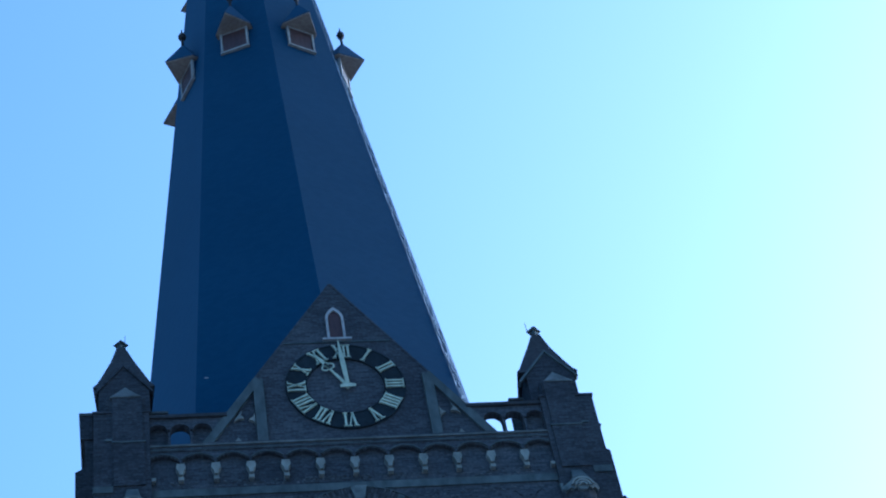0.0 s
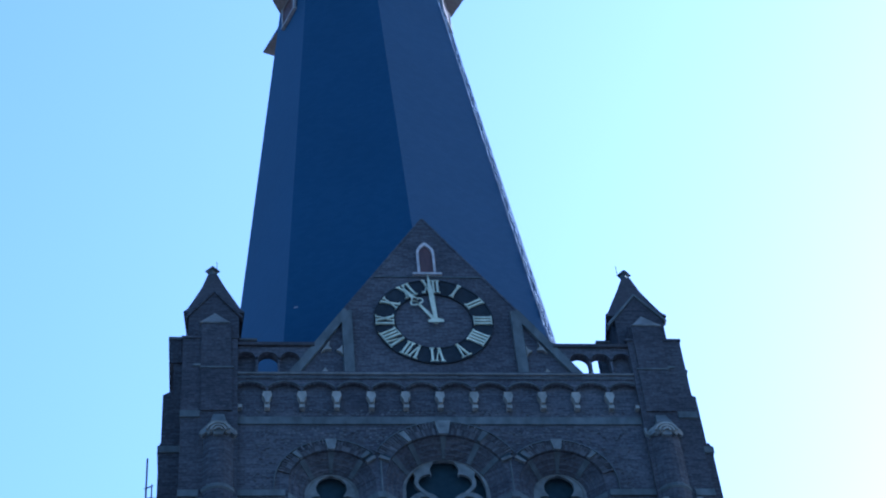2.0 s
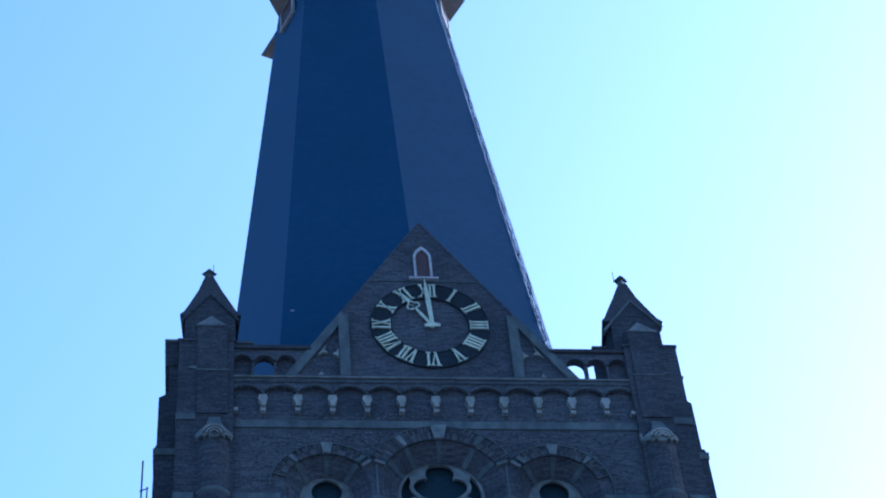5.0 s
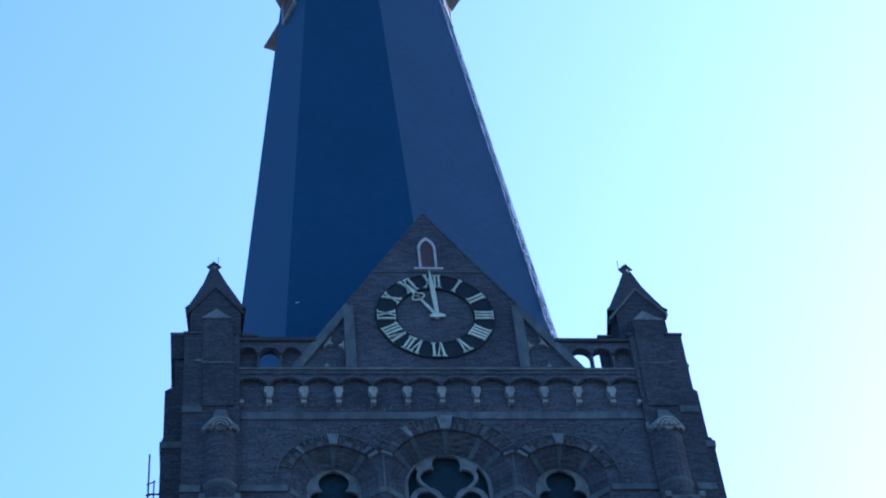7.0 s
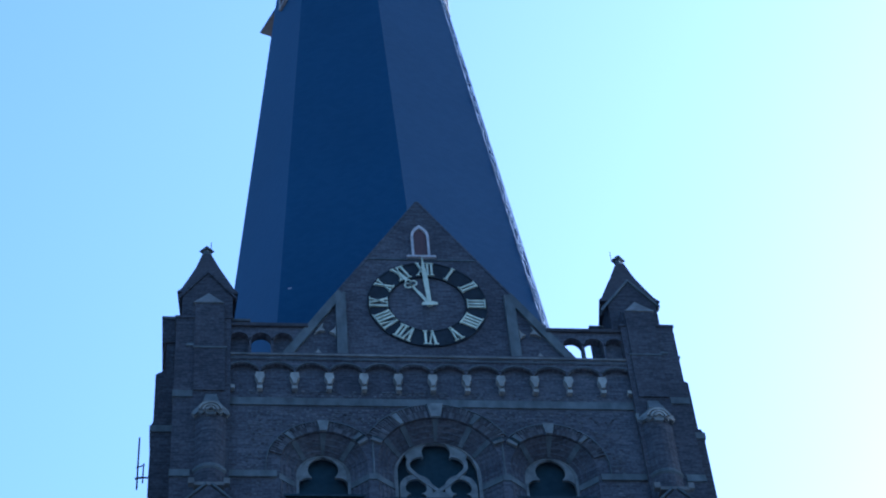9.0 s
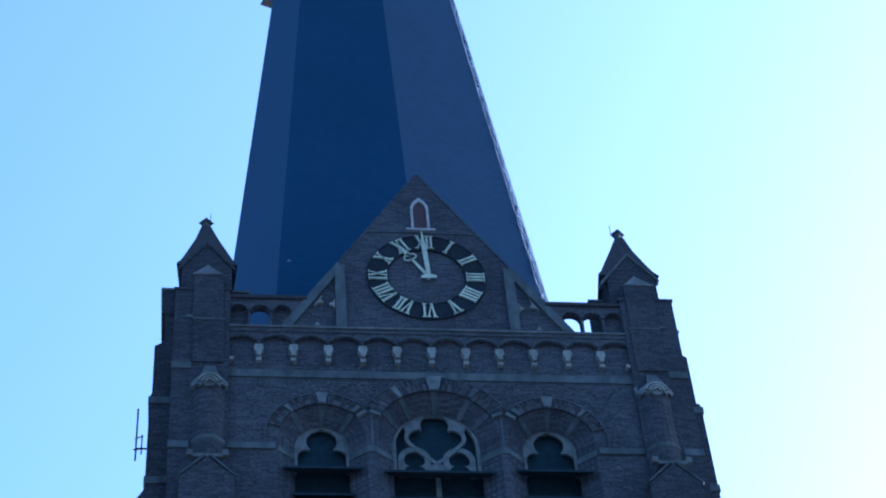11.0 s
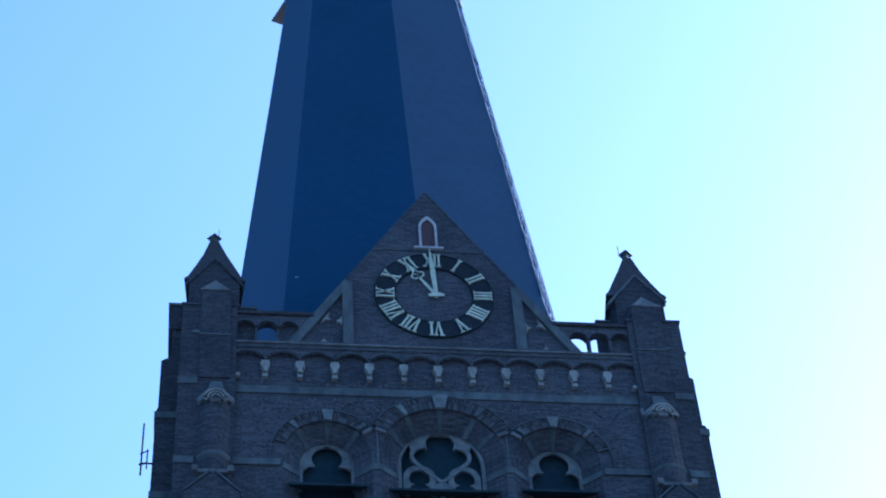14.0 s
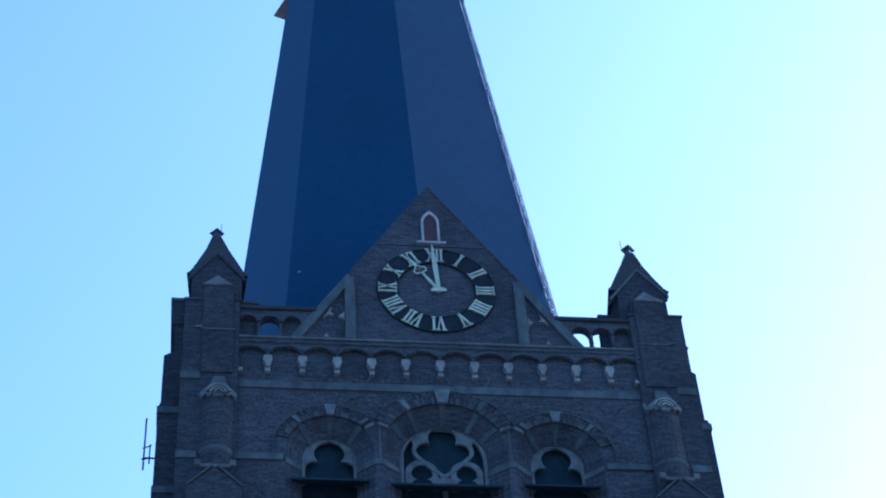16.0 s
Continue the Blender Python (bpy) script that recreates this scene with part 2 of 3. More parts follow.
for (cx, cz, r), x0, x1 in zip(ARCHES, EDGES, EDGES[1:]):
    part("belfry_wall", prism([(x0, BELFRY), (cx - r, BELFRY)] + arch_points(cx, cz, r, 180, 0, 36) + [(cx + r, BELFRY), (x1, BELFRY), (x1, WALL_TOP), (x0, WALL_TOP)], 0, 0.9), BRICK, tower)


def add_ribbon(bm, path, wide, y0, y1):
    """A flat stone bar of even width along points in x, z."""
    p = [Vector((x, 0, z)) for x, z in path]
    rows = []
    for i, q in enumerate(p):
        d = (p[min(i + 1, len(p) - 1)] - p[max(i - 1, 0)]).normalized()
        n = Vector((-d.z, 0, d.x)) * wide / 2
        rows.append([bm.verts.new((*(q + k * n).to_tuple()[:1], y, (q + k * n).z)) for k, y in ((1, y0), (-1, y0), (-1, y1), (1, y1))])
    for a, b in zip(rows, rows[1:]):
        for k in range(4):
            bm.faces.new((a[k], a[(k + 1) % 4], b[(k + 1) % 4], b[k]))
    bm.faces.new(rows[0]), bm.faces.new(rows[-1][::-1])


def ribbon(path, wide, y0, y1):
    bm = bmesh.new()
    add_ribbon(bm, path, wide, y0, y1)
    return bm


def curve(a, b, c, n=10):
    """Points of a bent line from a to c, pulled towards b."""
    return [((1 - t) ** 2 * a[0] + 2 * t * (1 - t) * b[0] + t * t * c[0], (1 - t) ** 2 * a[1] + 2 * t * (1 - t) * b[1] + t * t * c[1]) for t in (i / n for i in range(n + 1))]


def belfry_window(cx, cz, r, hood, middle):
    """Stepped arch, tracery and louvre boards; r: radius at the wall, hood: that of the brick ring."""
    light = 1.02 if middle else 0.62
    tz = cz + (0.08 if middle else 0.04)     # the tracery springs a little higher than the arch
    win = thing("belfry_window", "round-arched belfry opening with pale stone tracery and dark louvres", "window")
    win.parent = tower
    del win["category"]
    # brick voussoirs, each a wedge of its own, between stones at the crown and haunches
    count = 76 if middle else 54
    first, last = (29, 151) if middle else (43, 162) if cx < 0 else (18, 137)      # the rings meet above the shafts
    haunches = (34, 58) if middle else (43,)
    shapes = []
    for k in range(3):
        half = 180.0 / count
        top = hood - r + (-0.015, 0.0, 0.015)[k]
        bm = bmesh.new()
        for lo, hi, y, w in ((0.01, 0.55 * top, -0.05 - 0.004 * k, 0.465 * half), (0.55 * top, top, -0.058 - 0.005 * k, 0.30 * half)):
            add_prism(bm, [((r + q) * math.sin(radians(t)), (r + q) * math.cos(radians(t))) for q, t in ((lo, -w), (hi, -w), (hi, w), (lo, w))], y, 0.06)
        bmesh.ops.recalc_face_normals(bm, faces=bm.faces)
        me = bpy.data.meshes.new("voussoir")
        bm.to_mesh(me), bm.free()
        me.materials.append(VOUSSOIR)
        shapes.append(me)
    for i in range(count):
        a = 180.0 * (i + 0.5) / count
        if abs(a - 90) < (7.0 if middle else 7.6) or not first < a < last or abs(abs(a - 90) - haunches[0]) < 2.6:
            continue
        ob = new("voussoir", random.choice(shapes))
        ob.parent = win
        ob.matrix_basis = Matrix.Translation((cx, random.uniform(-0.004, 0.004), cz)) @ Matrix.Rotation(radians(90 - a + random.uniform(-0.25, 0.25)), 4, "Y")
    # thin projecting edge along the outside of the ring, running down to the springing band
    foot_a, foot_b = (first, last) if middle else (first, 180) if cx < 0 else (0, last)
    part("hood_mould", arch(cx, cz, hood + 0.015, hood + 0.038, -0.06, 0.03, None, 36, foot_a, foot_b), BAND, win)
    if not middle:
        q = math.copysign(hood + 0.0265, cx)
        part("hood_foot", box(cx + q - 0.0115, cx + q + 0.0115, -0.06, 0.03, 32.46, cz), BAND, win)
    # end stones of the ring, each under a dark wedge painting a joint's shade
    for a, up in ((first, 1), (last, -1)):
        if not middle and (a > 90) == (cx < 0):
            continue
        for lo, hi, y0, d0, d1, mat in ((r + 0.01, r + 0.28, -0.085, -5.0, -2.0, GREYSTONE), (r + 0.02, r + 0.30, -0.055, -2.0, 0.8, LOUVRE)):
            scale = 1.0 if middle else 1.35
            p = [(cx + q * math.cos(radians(a + up * d * scale)), cz + q * math.sin(radians(a + up * d * scale))) for q, d in ((lo, d0), (hi, d0), (hi, d1), (lo, d1))]
            part("springer_stone" if mat is GREYSTONE else "joint_shade", prism(p, y0, 0.04), mat, win)
    part("arch_backing", arch(cx, cz, r, hood - 0.04, -0.035, 0.05, None, 28, first, last), DARK_BRICK, win)
    # stepped orders running in to the tracery
    steps = 4
    for k in range(steps):
        ra = r - (r - light) * (k + 0.2) / steps
        y0 = 0.03 + 0.085 * k
        part("arch_order", arch(cx, cz, r - (r - light) * (k + 0.1) / steps, r + 0.05, y0, y0 + 0.09, BELFRY, rear=r - (r - light) * (k + 0.85) / steps), BRICK, win)
        roll = bmesh.new()
        add_tube(roll, [(cx + ra, y0 + 0.012, BELFRY)] + [(cx + ra * math.cos(radians(t)), y0 + 0.012, cz + ra * math.sin(radians(t))) for t in range(0, 181, 6)] + [(cx - ra, y0 + 0.012, BELFRY)], 0.013, 6)
        part("roll_moulding", roll, BRICK, win)
    # stones across the ring: keystone and haunches
    stones = [(90, 6.0 if middle else 6.2, TRACERY)]
    stones += [(90 + s * haunches[0], 2.6, TRACERY if s * (cx or -1) < 0 and (middle or s * cx < 0) else BAND) for s in (-1, 1)]
    for a, wide, mat in stones:
        lo, hi = r + 0.005, hood + (0.03 if a == 90 else -0.04)
        p = [(cx + q * math.cos(radians(a + s)), cz + q * math.sin(radians(a + s))) for q, s in ((lo, -wide * 0.75), (hi, -wide), (hi, wide), (lo, wide * 0.75))]
        part("arch_stone", prism(p, -0.10, 0.02), mat, win, bevel=0.012)

    def splayed(name, outer, inner, half_out, half_in, mat, side):
        """A stone lying on the stepped orders: outer and inner are x, y, z of its ends, side the way across it in x, z."""
        bm = bmesh.new()
        v = []
        for (x, y, z), w in ((outer, half_out), (inner, half_in)):
            for k, d in ((-w, 0), (w, 0), (w, 0.14), (-w, 0.14)):
                v.append(bm.verts.new((x + k * side[0], y + d, z + k * side[1])))
        for f in ((0, 1, 2, 3), (4, 7, 6, 5), (0, 4, 5, 1), (1, 5, 6, 2), (2, 6, 7, 3), (3, 7, 4, 0)):
            bm.faces.new([v[i] for i in f])
        part(name, bm, mat, win)

    for a in [90] + [90 + s * h for h in haunches for s in (-1, 1)]:
        c, n = math.cos(radians(a)), math.sin(radians(a))
        splayed("splayed_stone", (cx + (r + 0.01) * c, -0.005, cz + (r + 0.01) * n), (cx + (light + 0.02) * c, 0.335, cz + (light + 0.02) * n),
                0.075, 0.03 if a == 90 else 0.06, DARK_STONE, (-n, c))
    for s in (-1, 1):
        splayed("springing_stone", (cx + s * (r + 0.01), -0.012, 32.345), (cx + s * (light + 0.015), 0.335, 32.345), 0.085, 0.085, BAND, (0, 1))
    # tracery, set back in the wall
    y0, y1 = 0.38, 0.49
    part("tracery_rim", arch(cx, tz, light - (0.07 if middle else 0.05), light + 0.03, y0, y1, 31.95, 40), TRACERY, win, bevel=0.022)
    if middle:
        for s in (-1, 1):
            turn = (lambda a: a) if s > 0 else (lambda a: 180 - a)
            # round-headed light with cusps under each half of the heart
            ex, ez = cx + s * 0.53, tz - 0.42
            part("tracery_arch", arch(ex, ez, 0.245, 0.385, y0 + 0.03, y1 - 0.02, ez - 0.52, 20), TRACERY, win, bevel=0.018)
            for q in (-1, 1):
                part("tracery_cusp", prism([(ex + q * 0.26, ez - 0.06), (ex + q * 0.20, ez - 0.15), (ex + q * 0.12, ez - 0.19), (ex + q * 0.20, ez - 0.23), (ex + q * 0.26, ez - 0.34)], y0 + 0.04, y1 - 0.03), TRACERY, win)
            # side lobe, running down to the point of the heart
            lobe = arch_points(cx + s * 0.38, tz + 0.27, 0.31, turn(34), turn(-34), 12)
            foot = curve(lobe[-1], (cx + s * 0.48, tz - 0.10), (cx + s * 0.02, tz - 0.53), 10)
            part("tracery_bar", ribbon(lobe + foot[1:], 0.095, y0 + 0.015, y1 - 0.01), TRACERY, win, bevel=0.018)
            # hooked cusp between the upper and the side lobe, solid up to the rim
            top = arch_points(cx, tz + 0.66, 0.34, turn(50), turn(-24), 10)
            low = arch_points(cx + s * 0.38, tz + 0.27, 0.25, turn(98), turn(16), 9)
            rim = arch_points(cx, tz, light - 0.05, turn(38), turn(66), 10)
            tip = [(cx + s * 0.345, tz + 0.46)]
            side = [(cx + s * 0.69, tz + 0.36), (cx + s * 0.705, tz + 0.46), (cx + s * 0.73, tz + 0.55)]
            part("tracery_cusp", prism(top + tip + low + side + rim, y0 + 0.022, y1 - 0.015), TRACERY, win)
        part("tracery_foot", prism([(cx - 0.22, tz - 0.8), (cx + 0.22, tz - 0.8), (cx + 0.16, tz - 0.60), (cx, tz - 0.50), (cx - 0.16, tz - 0.60)], y0 + 0.026, y1 - 0.022), TRACERY, win)
        part("mullion", box(cx - 0.06, cx + 0.06, y0 + 0.06, y1, BELFRY, tz - 0.80), GREYSTONE, win)
    else:
        for s in (-1, 1):
            # solid cusped spandrel
            turn = (lambda a: a) if s > 0 else (lambda a: 180 - a)
            hole = arch_points(cx, tz + 0.19, 0.36, turn(80), turn(-42), 12)
            low = arch_points(cx + s * 0.36, tz - 0.26, 0.20, turn(105), turn(0), 8)
            rim = arch_points(cx, tz, light - 0.02, turn(-26), turn(86), 16)
            part("tracery_cusp", prism(hole + low + rim, y0 + 0.02, y1 - 0.02), TRACERY, win)
    # added sheet closing the opening; its dark blue paints the interior's gloom
    part("gloom_sheet", prism([(cx - light - 0.1, BELFRY), (cx + light + 0.1, BELFRY)] + arch_points(cx, cz, light + 0.1, 0, 180, 20), 0.60, 0.63), RECESS, win)
    # sound boards
    for k in range(4):
        z = (31.95 if middle else 32.03) - 0.62 * k
        w0, w1 = light + 0.02, (1.32 if middle else 0.94) - (0.0 if k == 0 else 0.2)
        yf = -0.02 if k == 0 else 0.2
        bm = bmesh.new()
        v = [bm.verts.new(p) for p in ((cx - w1, yf, z - 0.30), (cx + w1, yf, z - 0.30), (cx + w0, 0.58, z), (cx - w0, 0.58, z),
                                       (cx - w1, yf, z - 0.24), (cx + w1, yf, z - 0.24), (cx + w0, 0.58, z + 0.06), (cx - w0, 0.58, z + 0.06))]
        for f in ((0, 1, 2, 3), (4, 7, 6, 5), (0, 4, 5, 1), (1, 5, 6, 2), (2, 6, 7, 3), (3, 7, 4, 0)):
            bm.faces.new([v[i] for i in f])
        part("louvre_board", bm, LOUVRE, win)
    return win


belfry_window(*ARCHES[0], 1.33, False)
belfry_window(*ARCHES[1], 1.86, True)
belfry_window(*ARCHES[2], 1.33, False)

# thin shafts and bands between the arches
for s in (-1, 1):
    part("shaft", lathe([(0.022, 32.43), (0.022, 33.5)], s * 1.54, -0.01, 8), BAND, tower)
    part("shaft_band", box(min(s * 1.465, s * 1.665), max(s * 1.465, s * 1.665), -0.03, 0.02, 32.26, 32.43), BAND, tower)
    part("sill_band", box(min(s * 3.80, s * 4.9), max(s * 3.80, s * 4.9), -0.06, 0.02, 32.28, 32.46), BAND, tower)

# ---- string course, consoles and blind arcade under the gallery ----
part("string_course", prism([(-4.9, 34.56), (4.9, 34.56), (4.9, 34.79), (-4.9, 34.79)], -0.04, 0.02), BAND, tower, "sooty stone band")
SPACE = 0.839
for i in range(-5, 6):
    x = SPACE * i
    bm = bmesh.new()
    add_prism(bm, [(x - 0.045, 35.16), (x + 0.045, 35.16), (x + 0.06, 35.27), (x + 0.105, 35.36), (x + 0.115, 35.43), (x + 0.085, 35.47), (x + 0.10, 35.52),
                   (x - 0.10, 35.52), (x - 0.085, 35.47), (x - 0.115, 35.43), (x - 0.105, 35.36), (x - 0.06, 35.27)], -0.17, 0.02)
    console = part("console", bm, STONE, tower, "pale carved stone console", bevel=0.03)
    part("console_drop", prism([(x - 0.06, 35.01), (x + 0.06, 35.01), (x + 0.068, 35.11), (x - 0.068, 35.11)], -0.14, 0.02), STONE, console)
teeth = bmesh.new()
for i in range(-6, 6):
    x = SPACE * (i + 0.5)
    pts = arch_points(x, 35.38, 0.47, 142, 38, 14)
    lo = SPACE / 2
    part("corbel_arch", prism([(x - lo, 35.60)] + [(px, pz) for px, pz in pts] + [(x + lo, 35.60), (x + lo, 35.98), (x - lo, 35.98)], -0.10, 0.02), BRICK, tower)
    for k in range(15):
        a = 40 + 100 * (k + 0.5) / 15
        p = [(x + q * math.cos(radians(a + d)), 35.38 + q * math.sin(radians(a + d))) for q, d in ((0.455, -1.5), (0.50, -1.5), (0.50, 1.5), (0.455, 1.5))]
        add_prism(teeth, p, -0.115 - 0.012 * random.random(), -0.06)
    part("corbel_edge", arch(x, 35.38, 0.50, 0.525, -0.135, -0.08, None, 14, 40, 140), BAND, tower)
for s in (-1, 1):
    part("console_end", prism([(s * 4.80, 35.01), (s * 4.89, 35.01), (s * 4.89, 35.11), (s * 4.79, 35.11)], -0.14, 0.02), STONE, tower)
part("cornice_fillet", box(-4.9, 4.9, -0.135, -0.11, 36.01, 36.04), BAND, tower)
tagged(part("corbel_bricks", teeth, VOUSSOIR, tower, "small upright bricks edging the corbel arches"), kind="stuff")
part("cornice", prism([(-4.92, 35.98), (4.92, 35.98), (4.92, 36.12), (-4.92, 36.12)], -0.12, 0.9), BRICK, tower)
part("cornice_cap", prism([(-4.92, 36.12), (4.92, 36.12), (4.92, 36.18), (-4.92, 36.18)], -0.16, 0.9), GREYSTONE, tower, "weathered stone cornice", bevel=0.02)


# ---- corner piers ----
def pier(s):
    """One corner; s: -1 or 1, the side. The rear corners are the same, turned round."""
    p = thing("corner_pier", "dark brick corner pier stepping outward below stone bands", "buttress", "corner piers")
    X = lambda a, b: (min(s * a, s * b), max(s * a, s * b))
    part("front_shaft", box(*X(4.9, 6.25), -0.16, 1.25, 0, 37.35), DARK_BRICK, p)
    part("side_shaft", box(*X(4.62, 6.50), 1.05, 2.6, 0, 37.65), DARK_BRICK, p)
    part("side_block", box(*X(4.95, 6.61), 1.0, 2.65, 37.65, 38.47), DARK_BRICK, p)
    part("coping", box(*X(4.91, 6.64), 0.97, 2.69, 38.47, 38.55), GREYSTONE, p, "stone coping")
    part("inner_step", box(*X(4.44, 4.95), 1.0, 1.3, 36.19, 38.44), DARK_BRICK, p)
    part("inner_coping", box(*X(4.40, 4.91), 0.97, 1.33, 38.44, 38.51), GREYSTONE, p)
    # lower offsets
    part("offset", prism([(s * 6.2, 30), (s * 6.73, 30), (s * 6.73, 36.50), (s * 6.50, 36.66), (s * 6.2, 36.66)], 1.0, 2.66), DARK_BRICK, p)
    part("lower_offset", prism([(s * 6.2, 0), (s * 7.12, 0), (s * 7.12, 31.15), (s * 6.77, 31.72), (s * 6.77, 34.60), (s * 6.73, 34.72), (s * 6.2, 34.72)], 0.8, 2.72), DARK_BRICK, p)
    for z in (34.48, 31.98):
        part("offset_band", box(*X(6.26, 6.80), 0.76, 2.75, z - 0.1, z + 0.1), BAND, p)
    for z in (34.74, 32.24):
        part("stone_band", box(*X(5.80, 6.27), -0.20, 0.1, z - 0.1, z + 0.1), BAND, p)
    if s > 0:
        part("offset_lip", box(6.48, 6.67, 0.98, 2.66, 37.40, 37.46), GREYSTONE, p)
        part("drip_stone", prism([(4.87, 34.30), (4.95, 34.30), (4.93, 34.12), (4.90, 34.06)], -0.19, -0.1), TRACERY, p)
    # half-round shaft with a shell top and moulded foot, then the gablet below
    cx = s * 5.35
    part("round_shaft", lathe([(0.42, 31.6), (0.42, 34.10)], cx, 0.05, 20), DARK_BRICK, p)
    edge = [(0.10, 33.86), (0.13, 33.95), (0.22, 33.91), (0.29, 33.99), (0.38, 33.96), (0.45, 34.06), (0.42, 34.13), (0.30, 34.18), (0.22, 34.24), (0.17, 34.31)]
    bm = bmesh.new()
    v = [bm.verts.new(q) for q in ((cx - 0.19, -0.40, 34.28), (cx + 0.19, -0.40, 34.28), (cx + 0.19, -0.1, 34.28), (cx - 0.19, -0.1, 34.28), (cx - 0.13, -0.18, 34.74), (cx + 0.13, -0.18, 34.74), (cx + 0.13, -0.1, 34.74), (cx - 0.13, -0.1, 34.74))]
    for f in ((0, 1, 2, 3), (4, 7, 6, 5), (0, 4, 5, 1), (1, 5, 6, 2), (2, 6, 7, 3), (3, 7, 4, 0)):
        bm.faces.new([v[i] for i in f])
    part("shell_weathering", bm, BAND, p, "sloping stone above the shell cap")
    bm = prism([(cx + x, z) for x, z in edge] + [(cx - x, z) for x, z in edge[::-1]], -0.45, -0.30)
    bmesh.ops.triangulate(bm, faces=[f for f in bm.faces if len(f.verts) > 4])
    for q in bm.verts:                       # bent round the shaft
        q.co.y += 0.22 * ((q.co.x - cx) / 0.45) ** 2
    part("shell_cap", bm, TRACERY, p, "grey stone shell-shaped cap")
    for r in (0.06, 0.15, 0.24):
        part("shell_rib", arch(cx, 33.96, r, r + 0.05, -0.50 + r * 0.15, -0.40, None, 12, 10 if r > 0.2 else 0, 170 if r > 0.2 else 180), STONE, p)
    part("shaft_foot", lathe([(0.415, 32.24), (0.45, 32.29), (0.45, 32.36), (0.415, 32.41)], cx, 0.05, 20), BAND, p)
    for t in (-1, 1):
        part("foot_block", box(cx + t * 0.40 - 0.07, cx + t * 0.40 + 0.07, -0.58, -0.42, 31.60, 31.76), GREYSTONE, p)
        bm = bmesh.new()
        m = Matrix.Translation((cx + t * 0.06, 0, 31.60)) @ Matrix.Rotation(radians(t * 46), 4, "Y")
        add_box(bm, 0 if t > 0 else -0.84, 0.84 if t > 0 else 0, -0.59, -0.16, -0.025, 0.025, m)
        part("gablet_coping", bm, DARK_STONE, p)
    part("gablet_bridge", box(cx - 0.34, cx + 0.34, -0.56, -0.3, 31.56, 31.65), GREYSTONE, p)
    part("gablet", prism([(cx - 0.62, 30), (cx + 0.62, 30), (cx + 0.62, 30.96), (cx, 31.56), (cx - 0.62, 30.96)], -0.56, -0.1), DARK_BRICK, p)
    part("lower_buttress", box(cx - 0.60, cx + 0.60, -0.55, -0.1, 0, 30), DARK_BRICK, p)
    # upper stage of the front, with the pale sloping gablet under the turret
    part("upper_front", box(*X(5.0, 5.95), -0.12, 0.6, 37.35, 37.95), DARK_BRICK, p)
    part("upper_band", box(*X(5.0, 5.81), -0.225, 0.0, 36.27, 36.31), BAND, p)
    part("pilaster", box(*X(5.03, 5.78), -0.20, 0.0, 34.86, 36.27), DARK_BRICK, p)
    part("upper_pilaster", box(*X(5.06, 5.80), -0.20, 0.0, 36.31, 37.84), DARK_BRICK, p)
    part("corner_block", box(*X(5.80, 5.98), -0.19, 0.0, 36.36, 36.43), BAND, p)
    part("shoulder_coping", box(*X(4.86, 6.28), -0.19, 1.16, 37.33, 37.40), DARK_BRICK, p)
    bm = bmesh.new()
    gx = s * 5.47
    v = [bm.verts.new(q) for q in ((gx - 0.36, -0.21, 37.88), (gx + 0.36, -0.21, 37.88), (gx + 0.36, 0.5, 37.88), (gx - 0.36, 0.5, 37.88), (gx, 0.10, 38.52))]
    for f in ((0, 1, 2, 3), (0, 1, 4), (1, 2, 4), (2, 3, 4), (3, 0, 4)):
        bm.faces.new([v[i] for i in f])
    part("stone_weathering", bm, GREYSTONE, p, "pale sloping stone weathering")
    part("weathering_lip", box(gx - 0.37, gx + 0.37, -0.225, 0.1, 37.84, 37.88), GREYSTONE, p)
    return p


